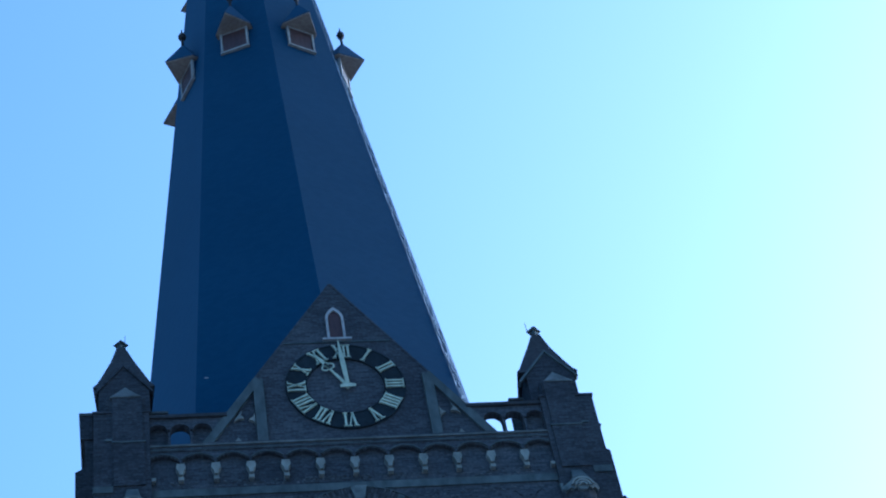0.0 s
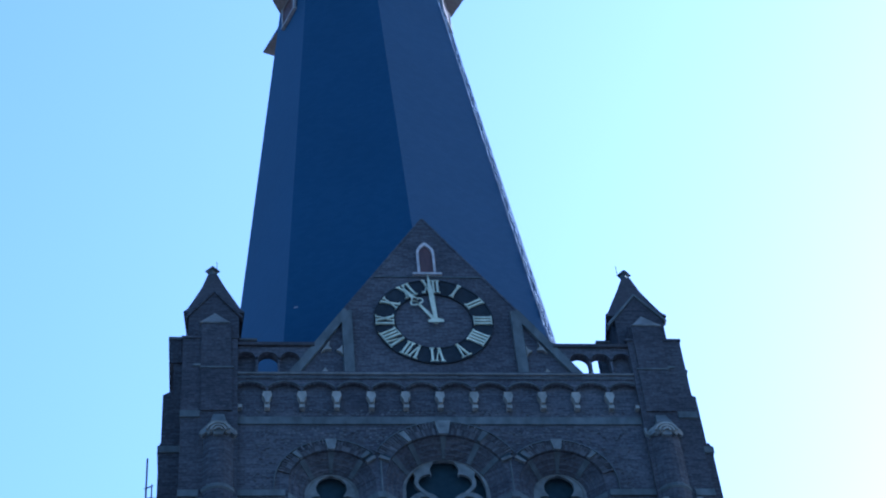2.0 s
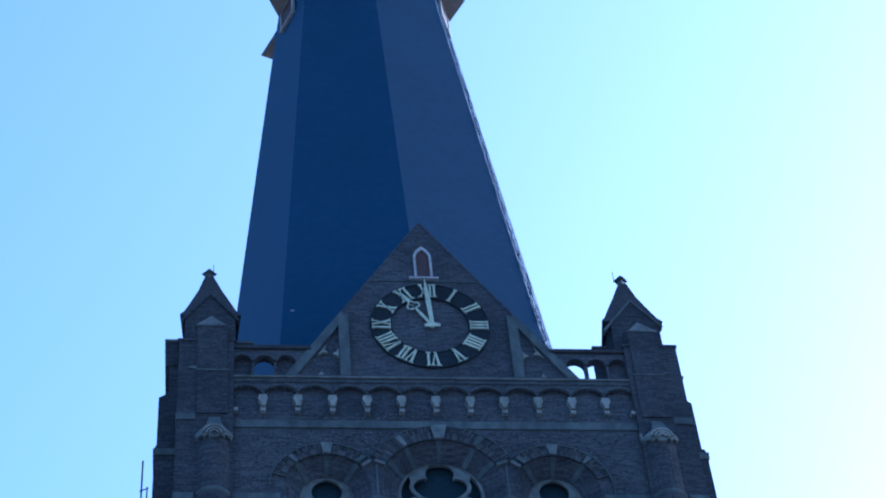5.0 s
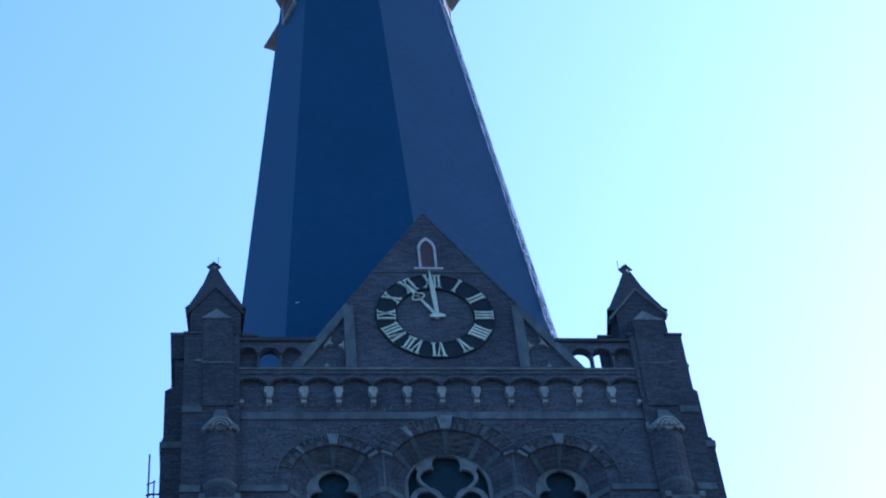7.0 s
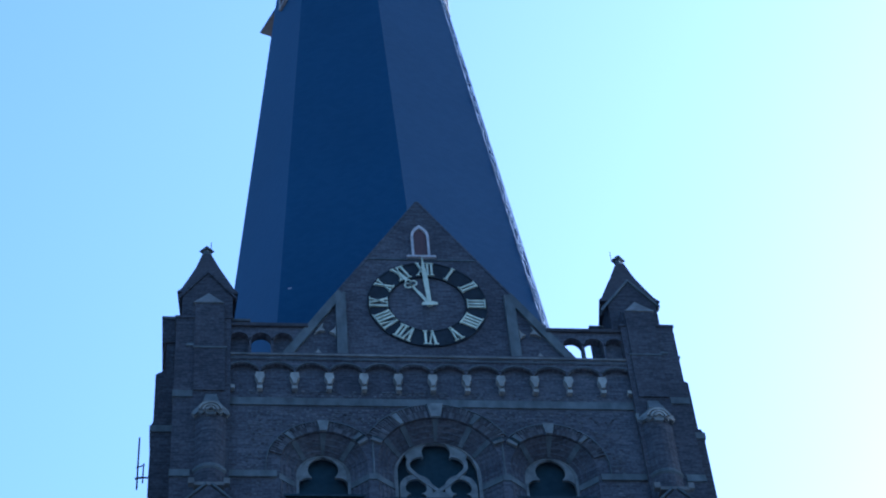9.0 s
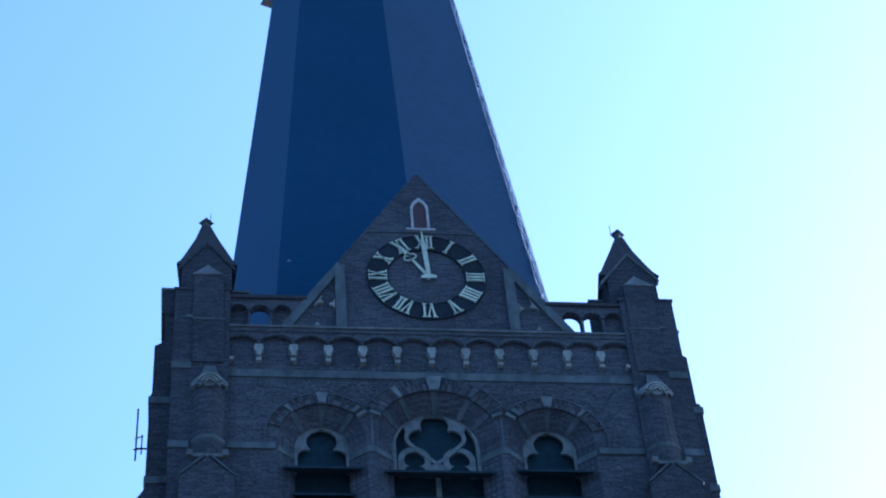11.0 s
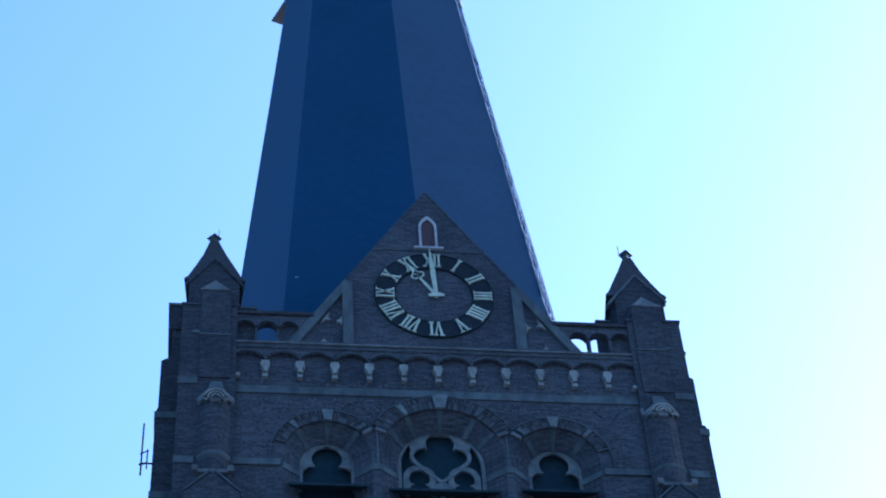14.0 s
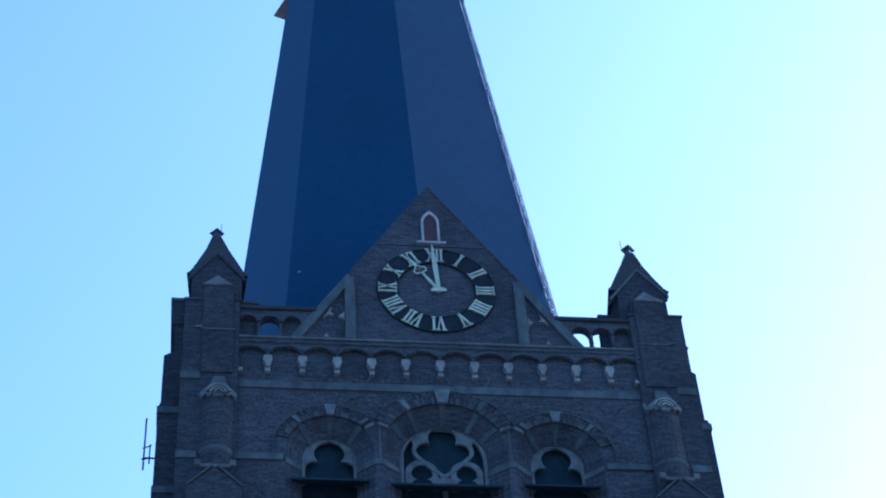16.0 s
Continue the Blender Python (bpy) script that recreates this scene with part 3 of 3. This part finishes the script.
def turret(s):
    """Square brick turret with four gablets, a pyramid roof and a stone cap."""
    cx, cy, h = -5.5 if s < 0 else 5.43, 1.0, 0.64
    t = thing("corner_turret", "square brick corner turret with four gablets, pyramid roof and stone cap", "turret", "corner turrets", at=(cx, cy, 37.4))
    def put(name, bm, mat, label="", turn=0):
        bmesh.ops.transform(bm, matrix=pose(0, 0, -37.4, 0, 0, turn), verts=bm.verts)
        return part(name, bm, mat, t, label)
    put("body", box(-h, h, -h, h, 37.4, 38.86), DARK_BRICK)
    # the front gable stands a little forward; its verge runs further down on one side of the second turret
    wing = 0.74 if s < 0 else 0.86
    put("porch", prism([(-h + 0.01, 37.4), (h - 0.01, 37.4), (h - 0.01, 38.52), (0, 39.42), (-h + 0.01, 38.52)], -h - 0.12, -0.2), DARK_BRICK)
    put("porch_roof", prism([(-wing, 39.49 - 1.34 * wing), (-wing + 0.05, 39.44 - 1.34 * wing), (0, 39.41), (0.70, 38.47), (0.74, 38.50), (0, 39.49)], -h - 0.16, -h + 0.04), BAND if s > 0 else DARK_BRICK)
    for turn in (90, 180, 270):
        put("gablet", prism([(-h + 0.01, 38.72), (h - 0.01, 38.72), (0, 39.44)], -h, 0), DARK_BRICK, turn=turn)
    bm = bmesh.new()
    rings = []
    for half, z in ((0.77, 38.70), (0.77, 38.74), (0.67, 38.92), (0.52, 39.40), (0.30, 40.12), (0.11, 40.86)):
        rings.append([bm.verts.new((a * (half if b < 0 else min(half, 0.65)) + (-0.015 if s < 0 else 0.0225) * max(0.0, z - 38.86) ** 2 - (0.035 * max(0.0, 40.6 - z) if s > 0 > a and b < 0 else 0.0), max(-half, -0.74) if b < 0 else min(half, 0.655), z)) for a, b in ((-1, -1), (1, -1), (1, 1), (-1, 1))])
    for lo, hi in zip(rings, rings[1:]):
        for i in range(4):
            bm.faces.new((lo[i], lo[(i + 1) % 4], hi[(i + 1) % 4], hi[i]))
    bm.faces.new(rings[0][::-1]), bm.faces.new(rings[-1])
    put("roof", bm, TILE, "dark pyramid roof")
    bm = bmesh.new()
    rings = []
    for half, z in ((0.11, 40.80), (0.11, 41.04), (0.20, 41.06), (0.20, 41.08), (0.01, 41.28)):
        rings.append([bm.verts.new((a * half + (-0.06 if s < 0 else 0.09), b * half, z)) for a, b in ((0, -1), (1, 0), (0, 1), (-1, 0))])
    for lo, hi in zip(rings, rings[1:]):
        for i in range(4):
            bm.faces.new((lo[i], lo[(i + 1) % 4], hi[(i + 1) % 4], hi[i]))
    bm.faces.new(rings[0][::-1]), bm.faces.new(rings[-1])
    put("cap", bm, BAND, "small pyramid stone cap")
    x = 0.05 if s < 0 else -0.06
    put("lightning_rod", tube([(-0.06 if s < 0 else 0.09, 0.05, 41.0), (x, 0.09, 41.2), (x, 0.1, 41.54)], 0.009), IRON, "thin iron rod")
    return t


for s in (-1, 1):
    pier(s)
    turret(s)
for s in (-1, 1):
    p = pier(s)
    p.matrix_basis = pose(0, DEPTH, 0, 0, 0, 180)
    p["label"] = "dark brick corner pier on the far side of the tower"
    t = turret(s)
    t.matrix_basis = pose(s * 5.5, DEPTH - 1.0, 37.4, 0, 0, 180)

# ---- gable with the clock ----
BASE, APEX, RUN = 36.18, 42.13, 3.70
gable = thing("clock_gable", "steep brick gable with stone pilasters and pale stone panels", "gable")


def slope_x(z):
    return RUN * (APEX - z) / (APEX - BASE)


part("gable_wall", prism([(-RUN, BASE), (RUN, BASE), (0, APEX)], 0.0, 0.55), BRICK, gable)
bm = bmesh.new()
v = [bm.verts.new(p) for p in ((-RUN, 0.55, BASE), (RUN, 0.55, BASE), (0, 0.55, APEX - 0.05), (-RUN, 5.5, BASE), (RUN, 5.5, BASE), (0, 5.5, APEX - 0.05))]
for f in ((0, 1, 2), (3, 5, 4), (0, 2, 5, 3), (1, 4, 5, 2), (0, 3, 4, 1)):
    bm.faces.new([v[i] for i in f])
part("gable_roof", bm, SLATE, gable)
for s in (-1, 1):
    # thin dark coping along the slope
    length = math.hypot(RUN, APEX - BASE)
    tilt = math.degrees(math.atan2(APEX - BASE, RUN))
    bm = bmesh.new()
    m = Matrix.Translation((0, 0, APEX)) @ Matrix.Rotation(radians(s * tilt), 4, "Y")
    add_box(bm, *((0, length) if s > 0 else (-length, 0)), -0.012, 0.60, -0.02, 0.04, m)
    part("coping", bm, BRICK, gable, "brick coping")
    # stone band under the coping, on the lower part only
    za = 38.55
    part("raking_stone", prism([(s * slope_x(za), za), (s * RUN, BASE), (s * (RUN - 0.27), BASE), (s * (slope_x(za) - 0.15), za - 0.16)], -0.09, 0.02), BAND, gable)
    part("pilaster", prism([(s * 2.03, BASE), (s * 2.29, BASE), (s * 2.29, 38.10), (s * 2.10, 38.46), (s * 2.03, 38.46)], -0.11, 0.02), BAND, gable)
    # cusps of the three-lobed panel
    part("cusp", prism([(s * (2.45), BASE), (s * (3.05), BASE), (s * 2.86, BASE + 0.07), (s * 2.76, BASE + 0.24), (s * 2.66, BASE + 0.07)], -0.08, 0.02), STONE, gable)
    part("cusp", prism([(s * 2.31, 37.24), (s * 2.31, 36.88), (s * 2.36, 36.98), (s * 2.46, 37.04), (s * 2.36, 37.12)], -0.08, 0.02), STONE, gable)
    part("cusp", prism([(s * 2.84, 36.98), (s * 2.62, 37.36), (s * 2.66, 37.20), (s * 2.58, 37.08), (s * 2.72, 37.08)], -0.08, 0.02), STONE, gable)
part("stone_fillet", box(-1.40, 1.40, -0.025, 0.02, 39.80, 39.85), DARK_STONE, gable)
part("base_moulding", box(-3.5, 3.5, -0.14, 0.02, BASE, BASE + 0.05), BRICK, gable)

niche = thing("gable_niche", "small pointed niche with white stone frame and dark red shutter", "niche")
niche.parent = gable
del niche["category"]
bm = bmesh.new()


def ogive(half, z0, spring, top, n=8):
    right = [(half * (1 - (i / n) ** 2.3), spring + (top - spring) * (i / n) ** 0.9) for i in range(n + 1)]
    return [(half, z0)] + right + [(-x, z) for x, z in right[-2::-1]] + [(-half, z0)]


outer, inner = ogive(0.24, 39.93, 40.66, 41.14), ogive(0.175, 39.93, 40.66, 41.02)
for i in range(len(outer) - 1):
    add_prism(bm, [outer[i], outer[i + 1], inner[i + 1], inner[i]], -0.06, 0.03)
part("frame", bm, WHITE, niche, "white stone frame")
part("sill", box(-0.38, 0.38, -0.09, 0.03, 39.86, 39.93), WHITE, niche)
part("shutter", prism(inner, -0.02, 0.02), SHUTTER, niche, "dark red shutter")

# ---- clock ----
CZ = 38.15
clock = thing("tower_clock", "skeleton clock with black ring, pale gilt Roman numerals and two pointers", "clock", at=(0.05, -0.005, CZ))


def ring(r0, r1, y0, y1, n=72):
    bm = bmesh.new()
    rows = [[bm.verts.new((r * math.cos(2 * math.pi * i / n), y, r * math.sin(2 * math.pi * i / n))) for i in range(n)] for r, y in ((r0, y0), (r1, y0), (r1, y1), (r0, y1))]
    for k in range(4):
        p, q = rows[k], rows[(k + 1) % 4]
        for i in range(n):
            bm.faces.new((p[i], p[(i + 1) % n], q[(i + 1) % n], q[i]))
    return bm


part("dial_ring", ring(1.0, 1.52, -0.03, 0.05), DIAL, clock, "black painted dial ring")
part("outer_rim", ring(1.49, 1.53, -0.05, 0.0), DIAL, clock)
part("inner_rim", ring(0.98, 1.01, -0.05, 0.0), DIAL, clock)


def numeral(text):
    """A Roman numeral with serifs, 0.47 m high, standing on z = 0."""
    bm = bmesh.new()
    hgt, thick, thin = 0.47, 0.054, 0.030
    wide = {"I": 0.105, "V": 0.25, "X": 0.25}
    x = -sum(wide[c] for c in text) / 2
    y0, y1 = -0.075, -0.035

    def bar(xa, xb, w):
        add_prism(bm, [(xa - w / 2, 0), (xa + w / 2, 0), (xb + w / 2, hgt), (xb - w / 2, hgt)], y0, y1)

    def serif(xc, z, w):
        add_box(bm, xc - w / 2, xc + w / 2, y0 - 0.004, y1 - 0.004, z, z + 0.028)

    for c in text:
        w = wide[c]
        m = x + w / 2
        if c == "I":
            bar(m, m, thick)
            serif(m, 0, 0.116), serif(m, hgt - 0.028, 0.116)
        elif c == "V":
            bar(m, m - 0.085, thick), bar(m, m + 0.085, thin)
            serif(m - 0.085, hgt - 0.028, 0.12), serif(m + 0.085, hgt - 0.028, 0.12), serif(m, 0, 0.07)
        else:
            bar(m + 0.08, m - 0.08, thick), bar(m - 0.08, m + 0.08, thin)
            for q in (-0.08, 0.08):
                serif(m + q, 0, 0.1), serif(m + q, hgt - 0.028, 0.1)
        x += w
    return bm


for i, text in enumerate(("XII", "I", "II", "III", "IIII", "V", "VI", "VII", "VIII", "IX", "X", "XI")):
    bm = numeral(text)
    m = Matrix.Rotation(radians(30 * i), 4, "Y") @ Matrix.Translation((0, 0, 1.015))
    bmesh.ops.transform(bm, matrix=m, verts=bm.verts)
    part("numeral", bm, GILT, clock)


def pointer(name, outline, turn, y, extra=()):
    bm = bmesh.new()
    m = Matrix.Translation((0.05, 0, -0.06)) @ Matrix.Rotation(radians(turn), 4, "Y")
    add_prism(bm, outline, y, y + 0.02, m)
    for o in extra:
        add_prism(bm, o, y - 0.004, y + 0.016, m)
    return part(name, bm, GILT, clock, "pale gilded pointer")


pointer("minute_pointer", [(-0.05, -0.02), (0.05, -0.02), (0.065, 0.9), (0.05, 1.25), (0.0, 1.80), (-0.05, 1.25), (-0.065, 0.9)], -3.5, -0.115,
        ([(-0.20, -0.06), (0.20, -0.06), (0.20, 0.02), (0.08, 0.07), (-0.08, 0.07), (-0.20, 0.02)],))
hour = pointer("hour_pointer", [(-0.05, 0.0), (0.05, 0.0), (0.03, 0.74), (-0.03, 0.74)], -32.0, -0.09,
               ([(-0.03, 1.00), (0.03, 1.00), (0.055, 1.12), (0.0, 1.45), (-0.055, 1.12)],))
bm = bmesh.new()
for u, w, ra in ((-0.085, 0.84, 0.085), (0.085, 0.84, 0.085), (0.0, 0.95, 0.07), (0.0, 0.755, 0.04)):
    add_ribbon(bm, [(u + ra * math.cos(k * math.pi / 8), w + ra * math.sin(k * math.pi / 8)) for k in range(17)], 0.036, -0.098, -0.076)
bmesh.ops.transform(bm, matrix=Matrix.Translation((0.05, 0, -0.06)) @ Matrix.Rotation(radians(-32.0), 4, "Y"), verts=bm.verts)
part("openwork", bm, GILT, hour)
bm = bmesh.new()
bmesh.ops.create_cone(bm, cap_ends=True, segments=20, radius1=0.06, radius2=0.05, depth=0.06, matrix=pose(0.05, -0.06, -0.06, 90))
part("hub", bm, GILT, clock)

# ---- gallery balustrades beside the gable ----
def balustrade(s):
    b = thing("balustrade", "brick gallery balustrade with small round arches", "balustrade", "balustrades")
    X0, X1, Y0, Y1 = 3.0, 4.92, -0.06, 0.18
    centres, r = (3.62, 4.16, 4.70), 0.242
    spring, low, top = 36.72, 36.18, 37.16
    part("end_block", prism([(s * 3.05, top), (s * 3.35, low + 0.5), (s * 3.35, top)], Y0, Y1), BRICK, b)
    for c in centres:
        a, e = c - 0.27, c + 0.27
        part("arch_bay", prism([(s * a, low), (s * (c - r), low)] + [(s * px, pz) for px, pz in arch_points(c, spring, r, 180, 0, 14)] + [(s * min(c + r, e - 0.001), low), (s * e, low), (s * e, top), (s * a, top)], Y0, Y1), BRICK, b)
        part("bay_moulding", arch(s * c, spring, r, r + 0.05, Y0 - 0.02, Y0 + 0.02, None, 12), BRICK, b)
    # brick sheet added in place of the dim wall behind this open arch
    part("arch_fill", box(min(s * 4.45, s * 4.93), max(s * 4.45, s * 4.93), 0.11, 0.17, low, top - 0.01), BRICK, b)
    if s < 0:
        # one more added to darken the innermost arch on the left
        part("arch_fill", box(-3.87, -3.37, 0.10, 0.17, low, top - 0.01), BRICK, b)
    part("coping", box(min(s * X0, s * X1), max(s * X0, s * X1), Y0 - 0.07, Y1 + 0.07, top, top + 0.10), TILE, b, "dark stone coping", bevel=0.02)
    return b


for s in (-1, 1):
    balustrade(s)

# ---- spire ----
ZB, ZA, RB, YD, LEANX = 36.2, 89.45, 5.598, 6.564, -0.015
TURN = 1.2                               # degrees by which the front hips stand off the even octagon
spire = thing("spire", "tall octagonal slate spire with lead hips and red-shuttered dormers", "spire")


def spire_point(z, a, grow=0.0):
    """A point on the octagon's circle at height z; a: degrees from the front towards the right."""
    r = RB * (ZA - z) / (ZA - ZB) + grow + (0.05 if a == 90 else 0.0)
    a += TURN if math.cos(radians(a)) > 0.5 else 0.0
    return Vector((LEANX * (z - ZB) + r * math.sin(radians(a)), YD - r * math.cos(radians(a)), z))


bm = bmesh.new()
levels = [ZB + (ZA - 0.3 - ZB) * i / 12 for i in range(13)]
rings = [[bm.verts.new(spire_point(z, 45 * k)) for k in range(8)] for z in levels]
for lo, hi in zip(rings, rings[1:]):
    for k in range(8):
        bm.faces.new((lo[k], lo[(k + 1) % 8], hi[(k + 1) % 8], hi[k]))
bm.faces.new(rings[0][::-1]), bm.faces.new(rings[-1])
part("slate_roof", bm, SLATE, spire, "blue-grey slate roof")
for k in range(8):
    part("hip", tube([spire_point(z, 45 * k, -0.022) for z in levels], 0.022, 6), SLATE, spire)


# uneven slates on the sunny side
bm = bmesh.new()
FACE = 67.5 + 0.5 * TURN
n = Vector((math.sin(radians(FACE)), -math.cos(radians(FACE)), 0))
along = Vector((-n.y, n.x, 0))
lean = math.degrees(math.atan2(RB * math.cos(math.pi / 8), ZA - ZB))
for i in range(150):
    z = ZB + 1 + 0.25 * i
    r = RB * (ZA - z) / (ZA - ZB)
    half = r * math.sin(math.pi / 8)
    o = Vector((LEANX * (z - ZB), YD, z)) + n * (r * math.cos(math.pi / 8) + 0.05)
    count = max(2, int(2 * half / 0.30))
    for k in range(count):
        if random.random() < 0.6:
            u = half * (2 * (k + random.uniform(0.3, 0.7)) / count - 1)
            m = Matrix.Translation(o + along * u) @ Matrix.Rotation(radians(FACE), 4, "Z") @ Matrix.Rotation(radians(-lean - random.uniform(-0.5, 2)), 4, "X") @ Matrix.Rotation(radians(random.uniform(-1.5, 1.5)), 4, "Z")
            add_box(bm, -0.11, 0.11, -0.008 - 0.008 * random.random(), 0.01, -0.10, 0.10, m)
tagged(part("slate_patchwork", bm, SLATE, spire, "uneven blue-grey slates"), kind="stuff")


def dormer(a, z, size=1.0, finial=True, out=0.04):
    """A roof dormer with a prow-shaped hood; a: the face's direction, z: the sill's height."""
    n = Vector((math.sin(radians(a)), -math.cos(radians(a)), 0))
    r = RB * (ZA - z) / (ZA - ZB) * math.cos(math.pi / 8)
    o = Vector((LEANX * (z - ZB), YD, z)) + n * (r + out)
    m = Matrix.Translation(o) @ Matrix.Rotation(radians(a), 4, "Z") @ Matrix.Scale(size, 4)
    d = thing("dormer", "spire dormer with white window frame, red-brown shutter and pale hood", "dormer")
    del d["category"]
    d.parent = spire
    def put(name, bm, mat, label=""):
        bmesh.ops.transform(bm, matrix=m, verts=bm.verts)
        return part(name, bm, mat, d, label)
    w, h = 0.50, 1.14
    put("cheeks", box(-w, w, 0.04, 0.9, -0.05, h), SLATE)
    bm = bmesh.new()
    add_box(bm, -w, -w + 0.07, -0.05, 0.1, 0, h), add_box(bm, w - 0.07, w, -0.05, 0.1, 0, h)
    add_box(bm, -w - 0.02, w + 0.02, -0.07, 0.1, -0.05, 0.03), add_box(bm, -w + 0.07, w - 0.07, -0.04, 0.1, h - 0.06, h)
    put("window_frame", bm, OLD_PAINT, "white window frame")
    bm = box(-w + 0.07, w - 0.07, -0.01, 0.05, 0.03, h - 0.06)
    put("shutter", bm, SHUTTER, "red-brown boarded shutter")
    # hood: flat boarded underside, three sloping sides up to the finial
    tip, wide = 0.80, 0.64
    low = [(-wide, 0.30, h), (-wide, -0.06, h), (0, -tip, h + 0.02), (wide, -0.06, h), (wide, 0.30, h)]
    bm = bmesh.new()
    f0 = [bm.verts.new(p) for p in low]
    f1 = [bm.verts.new((x, y, z + 0.05)) for x, y, z in low]
    bm.faces.new(f0), bm.faces.new(f1[::-1])
    for i in range(5):
        bm.faces.new((f0[i], f1[i], f1[(i + 1) % 5], f0[(i + 1) % 5]))
    put("soffit", bm, BOARD, "pale boarded soffit")
    bm = bmesh.new()
    f1 = [bm.verts.new((x * 1.03, y * 1.03, z + 0.054)) for x, y, z in low]
    top = bm.verts.new((0, -0.10, h + 1.55))
    bm.faces.new(f1)
    for i in range(5):
        bm.faces.new((f1[i], f1[(i + 1) % 5], top))
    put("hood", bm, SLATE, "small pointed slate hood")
    if finial:
        put("finial", lathe([(0.05, h + 1.35), (0.05, h + 1.85), (0.12, h + 1.92), (0.15, h + 2.04), (0.12, h + 2.16), (0.04, h + 2.22), (0.02, h + 2.5)], 0, -0.10, 10), IRON, "dark ball finial")
    return d


for k in range(8):
    rear = k in (2, 5)                       # the two behind the side hips sit a little higher and further out
    dormer(22.5 + 45 * k, 59.45 if rear else 59.05, finial=not rear, out=0.16 if rear else 0.04)
for k in range(8):
    dormer(22.5 + 45 * k, 66.6, 0.7, False)

# slate hooks and slipped slates catching the light
n = Vector((math.sin(radians(-22.5)), -math.cos(radians(-22.5)), 0))
for x, y, z, wide in ((-3.27, 2.86, 41.65, 0.05), (-3.54, 2.81, 39.99, 0.03)):
    bm = box(-wide, wide, -0.012, 0.02, -0.02, 0.02)
    bmesh.ops.transform(bm, matrix=Matrix.Translation(Vector((x, y, z)) + n * 0.035) @ pose(0, 0, 0, 0, 12, -22.5), verts=bm.verts)
    part("slate_hook", bm, LEAD, spire, "small pale lead patch")

# ---- aerial on the side of the tower ----
aerial = thing("aerial", "small grey dipole aerial on a bracket on the brick pier", "aerial")
AX, AY = -7.03, 1.0
part("mast", tube([(AX, AY, 32.75), (AX, AY, 34.38)], 0.022), IRON, aerial)
part("bracket", tube([(AX, AY, 33.12), (-6.76, AY, 33.12)], 0.025), IRON, aerial)
part("short_rod", tube([(AX + 0.13, AY, 32.95), (AX + 0.13, AY, 33.55)], 0.018), IRON, aerial)
part("upper_clamp", tube([(AX - 0.04, AY, 33.42), (AX + 0.16, AY, 33.52)], 0.016), IRON, aerial)
part("lower_clamp", tube([(AX - 0.05, AY, 33.08), (AX + 0.15, AY, 33.14)], 0.028), IRON, aerial)

# ---- rough header bricks standing out of the belfry wall; those over the middle arch are pieces of their own ----
shapes = []
for w, d in ((0.030, 0.006), (0.038, 0.011), (0.046, 0.005), (0.040, 0.016)):
    bm = box(-w, w, -d, 0.01, -0.026, 0.026)
    bmesh.ops.recalc_face_normals(bm, faces=bm.faces)
    me = bpy.data.meshes.new("brick")
    bm.to_mesh(me), bm.free()
    me.materials.append(HEADER)
    shapes.append(me)
bm, pieces = bmesh.new(), 0
for row in range(58):
    z = 31.16 + 0.068 * row
    for col in range(-40, 41):
        x = 0.115 * col + (0.057 if row % 2 else 0.0) + random.uniform(-0.02, 0.02)
        clear = all(math.hypot(x - cx, max(0.0, z - cz)) > h + 0.10 for (cx, cz, _), h in zip(ARCHES, (1.36, 1.86, 1.36)))
        if abs(x) > 4.5 or not clear or 32.2 < z < 32.5 or 34.48 < z < 34.84 or random.random() < 0.18 + 0.35 * abs(x) / 4.5:
            continue
        if z < 34.48 and abs(x) < 2.6 and pieces < 300:
            ob = new("brick", random.choice(shapes))
            ob.parent, ob.location = tower, (x, random.uniform(-0.003, 0.003), z)
            pieces += 1
        else:
            w, d = random.uniform(0.026, 0.048), 0.004 + 0.012 * random.random() ** 2
            add_box(bm, x - w, x + w, -d, 0.01, z - 0.026, z + 0.026)
tagged(part("header_bricks", bm, HEADER, tower, "rough projecting header bricks"), kind="stuff")
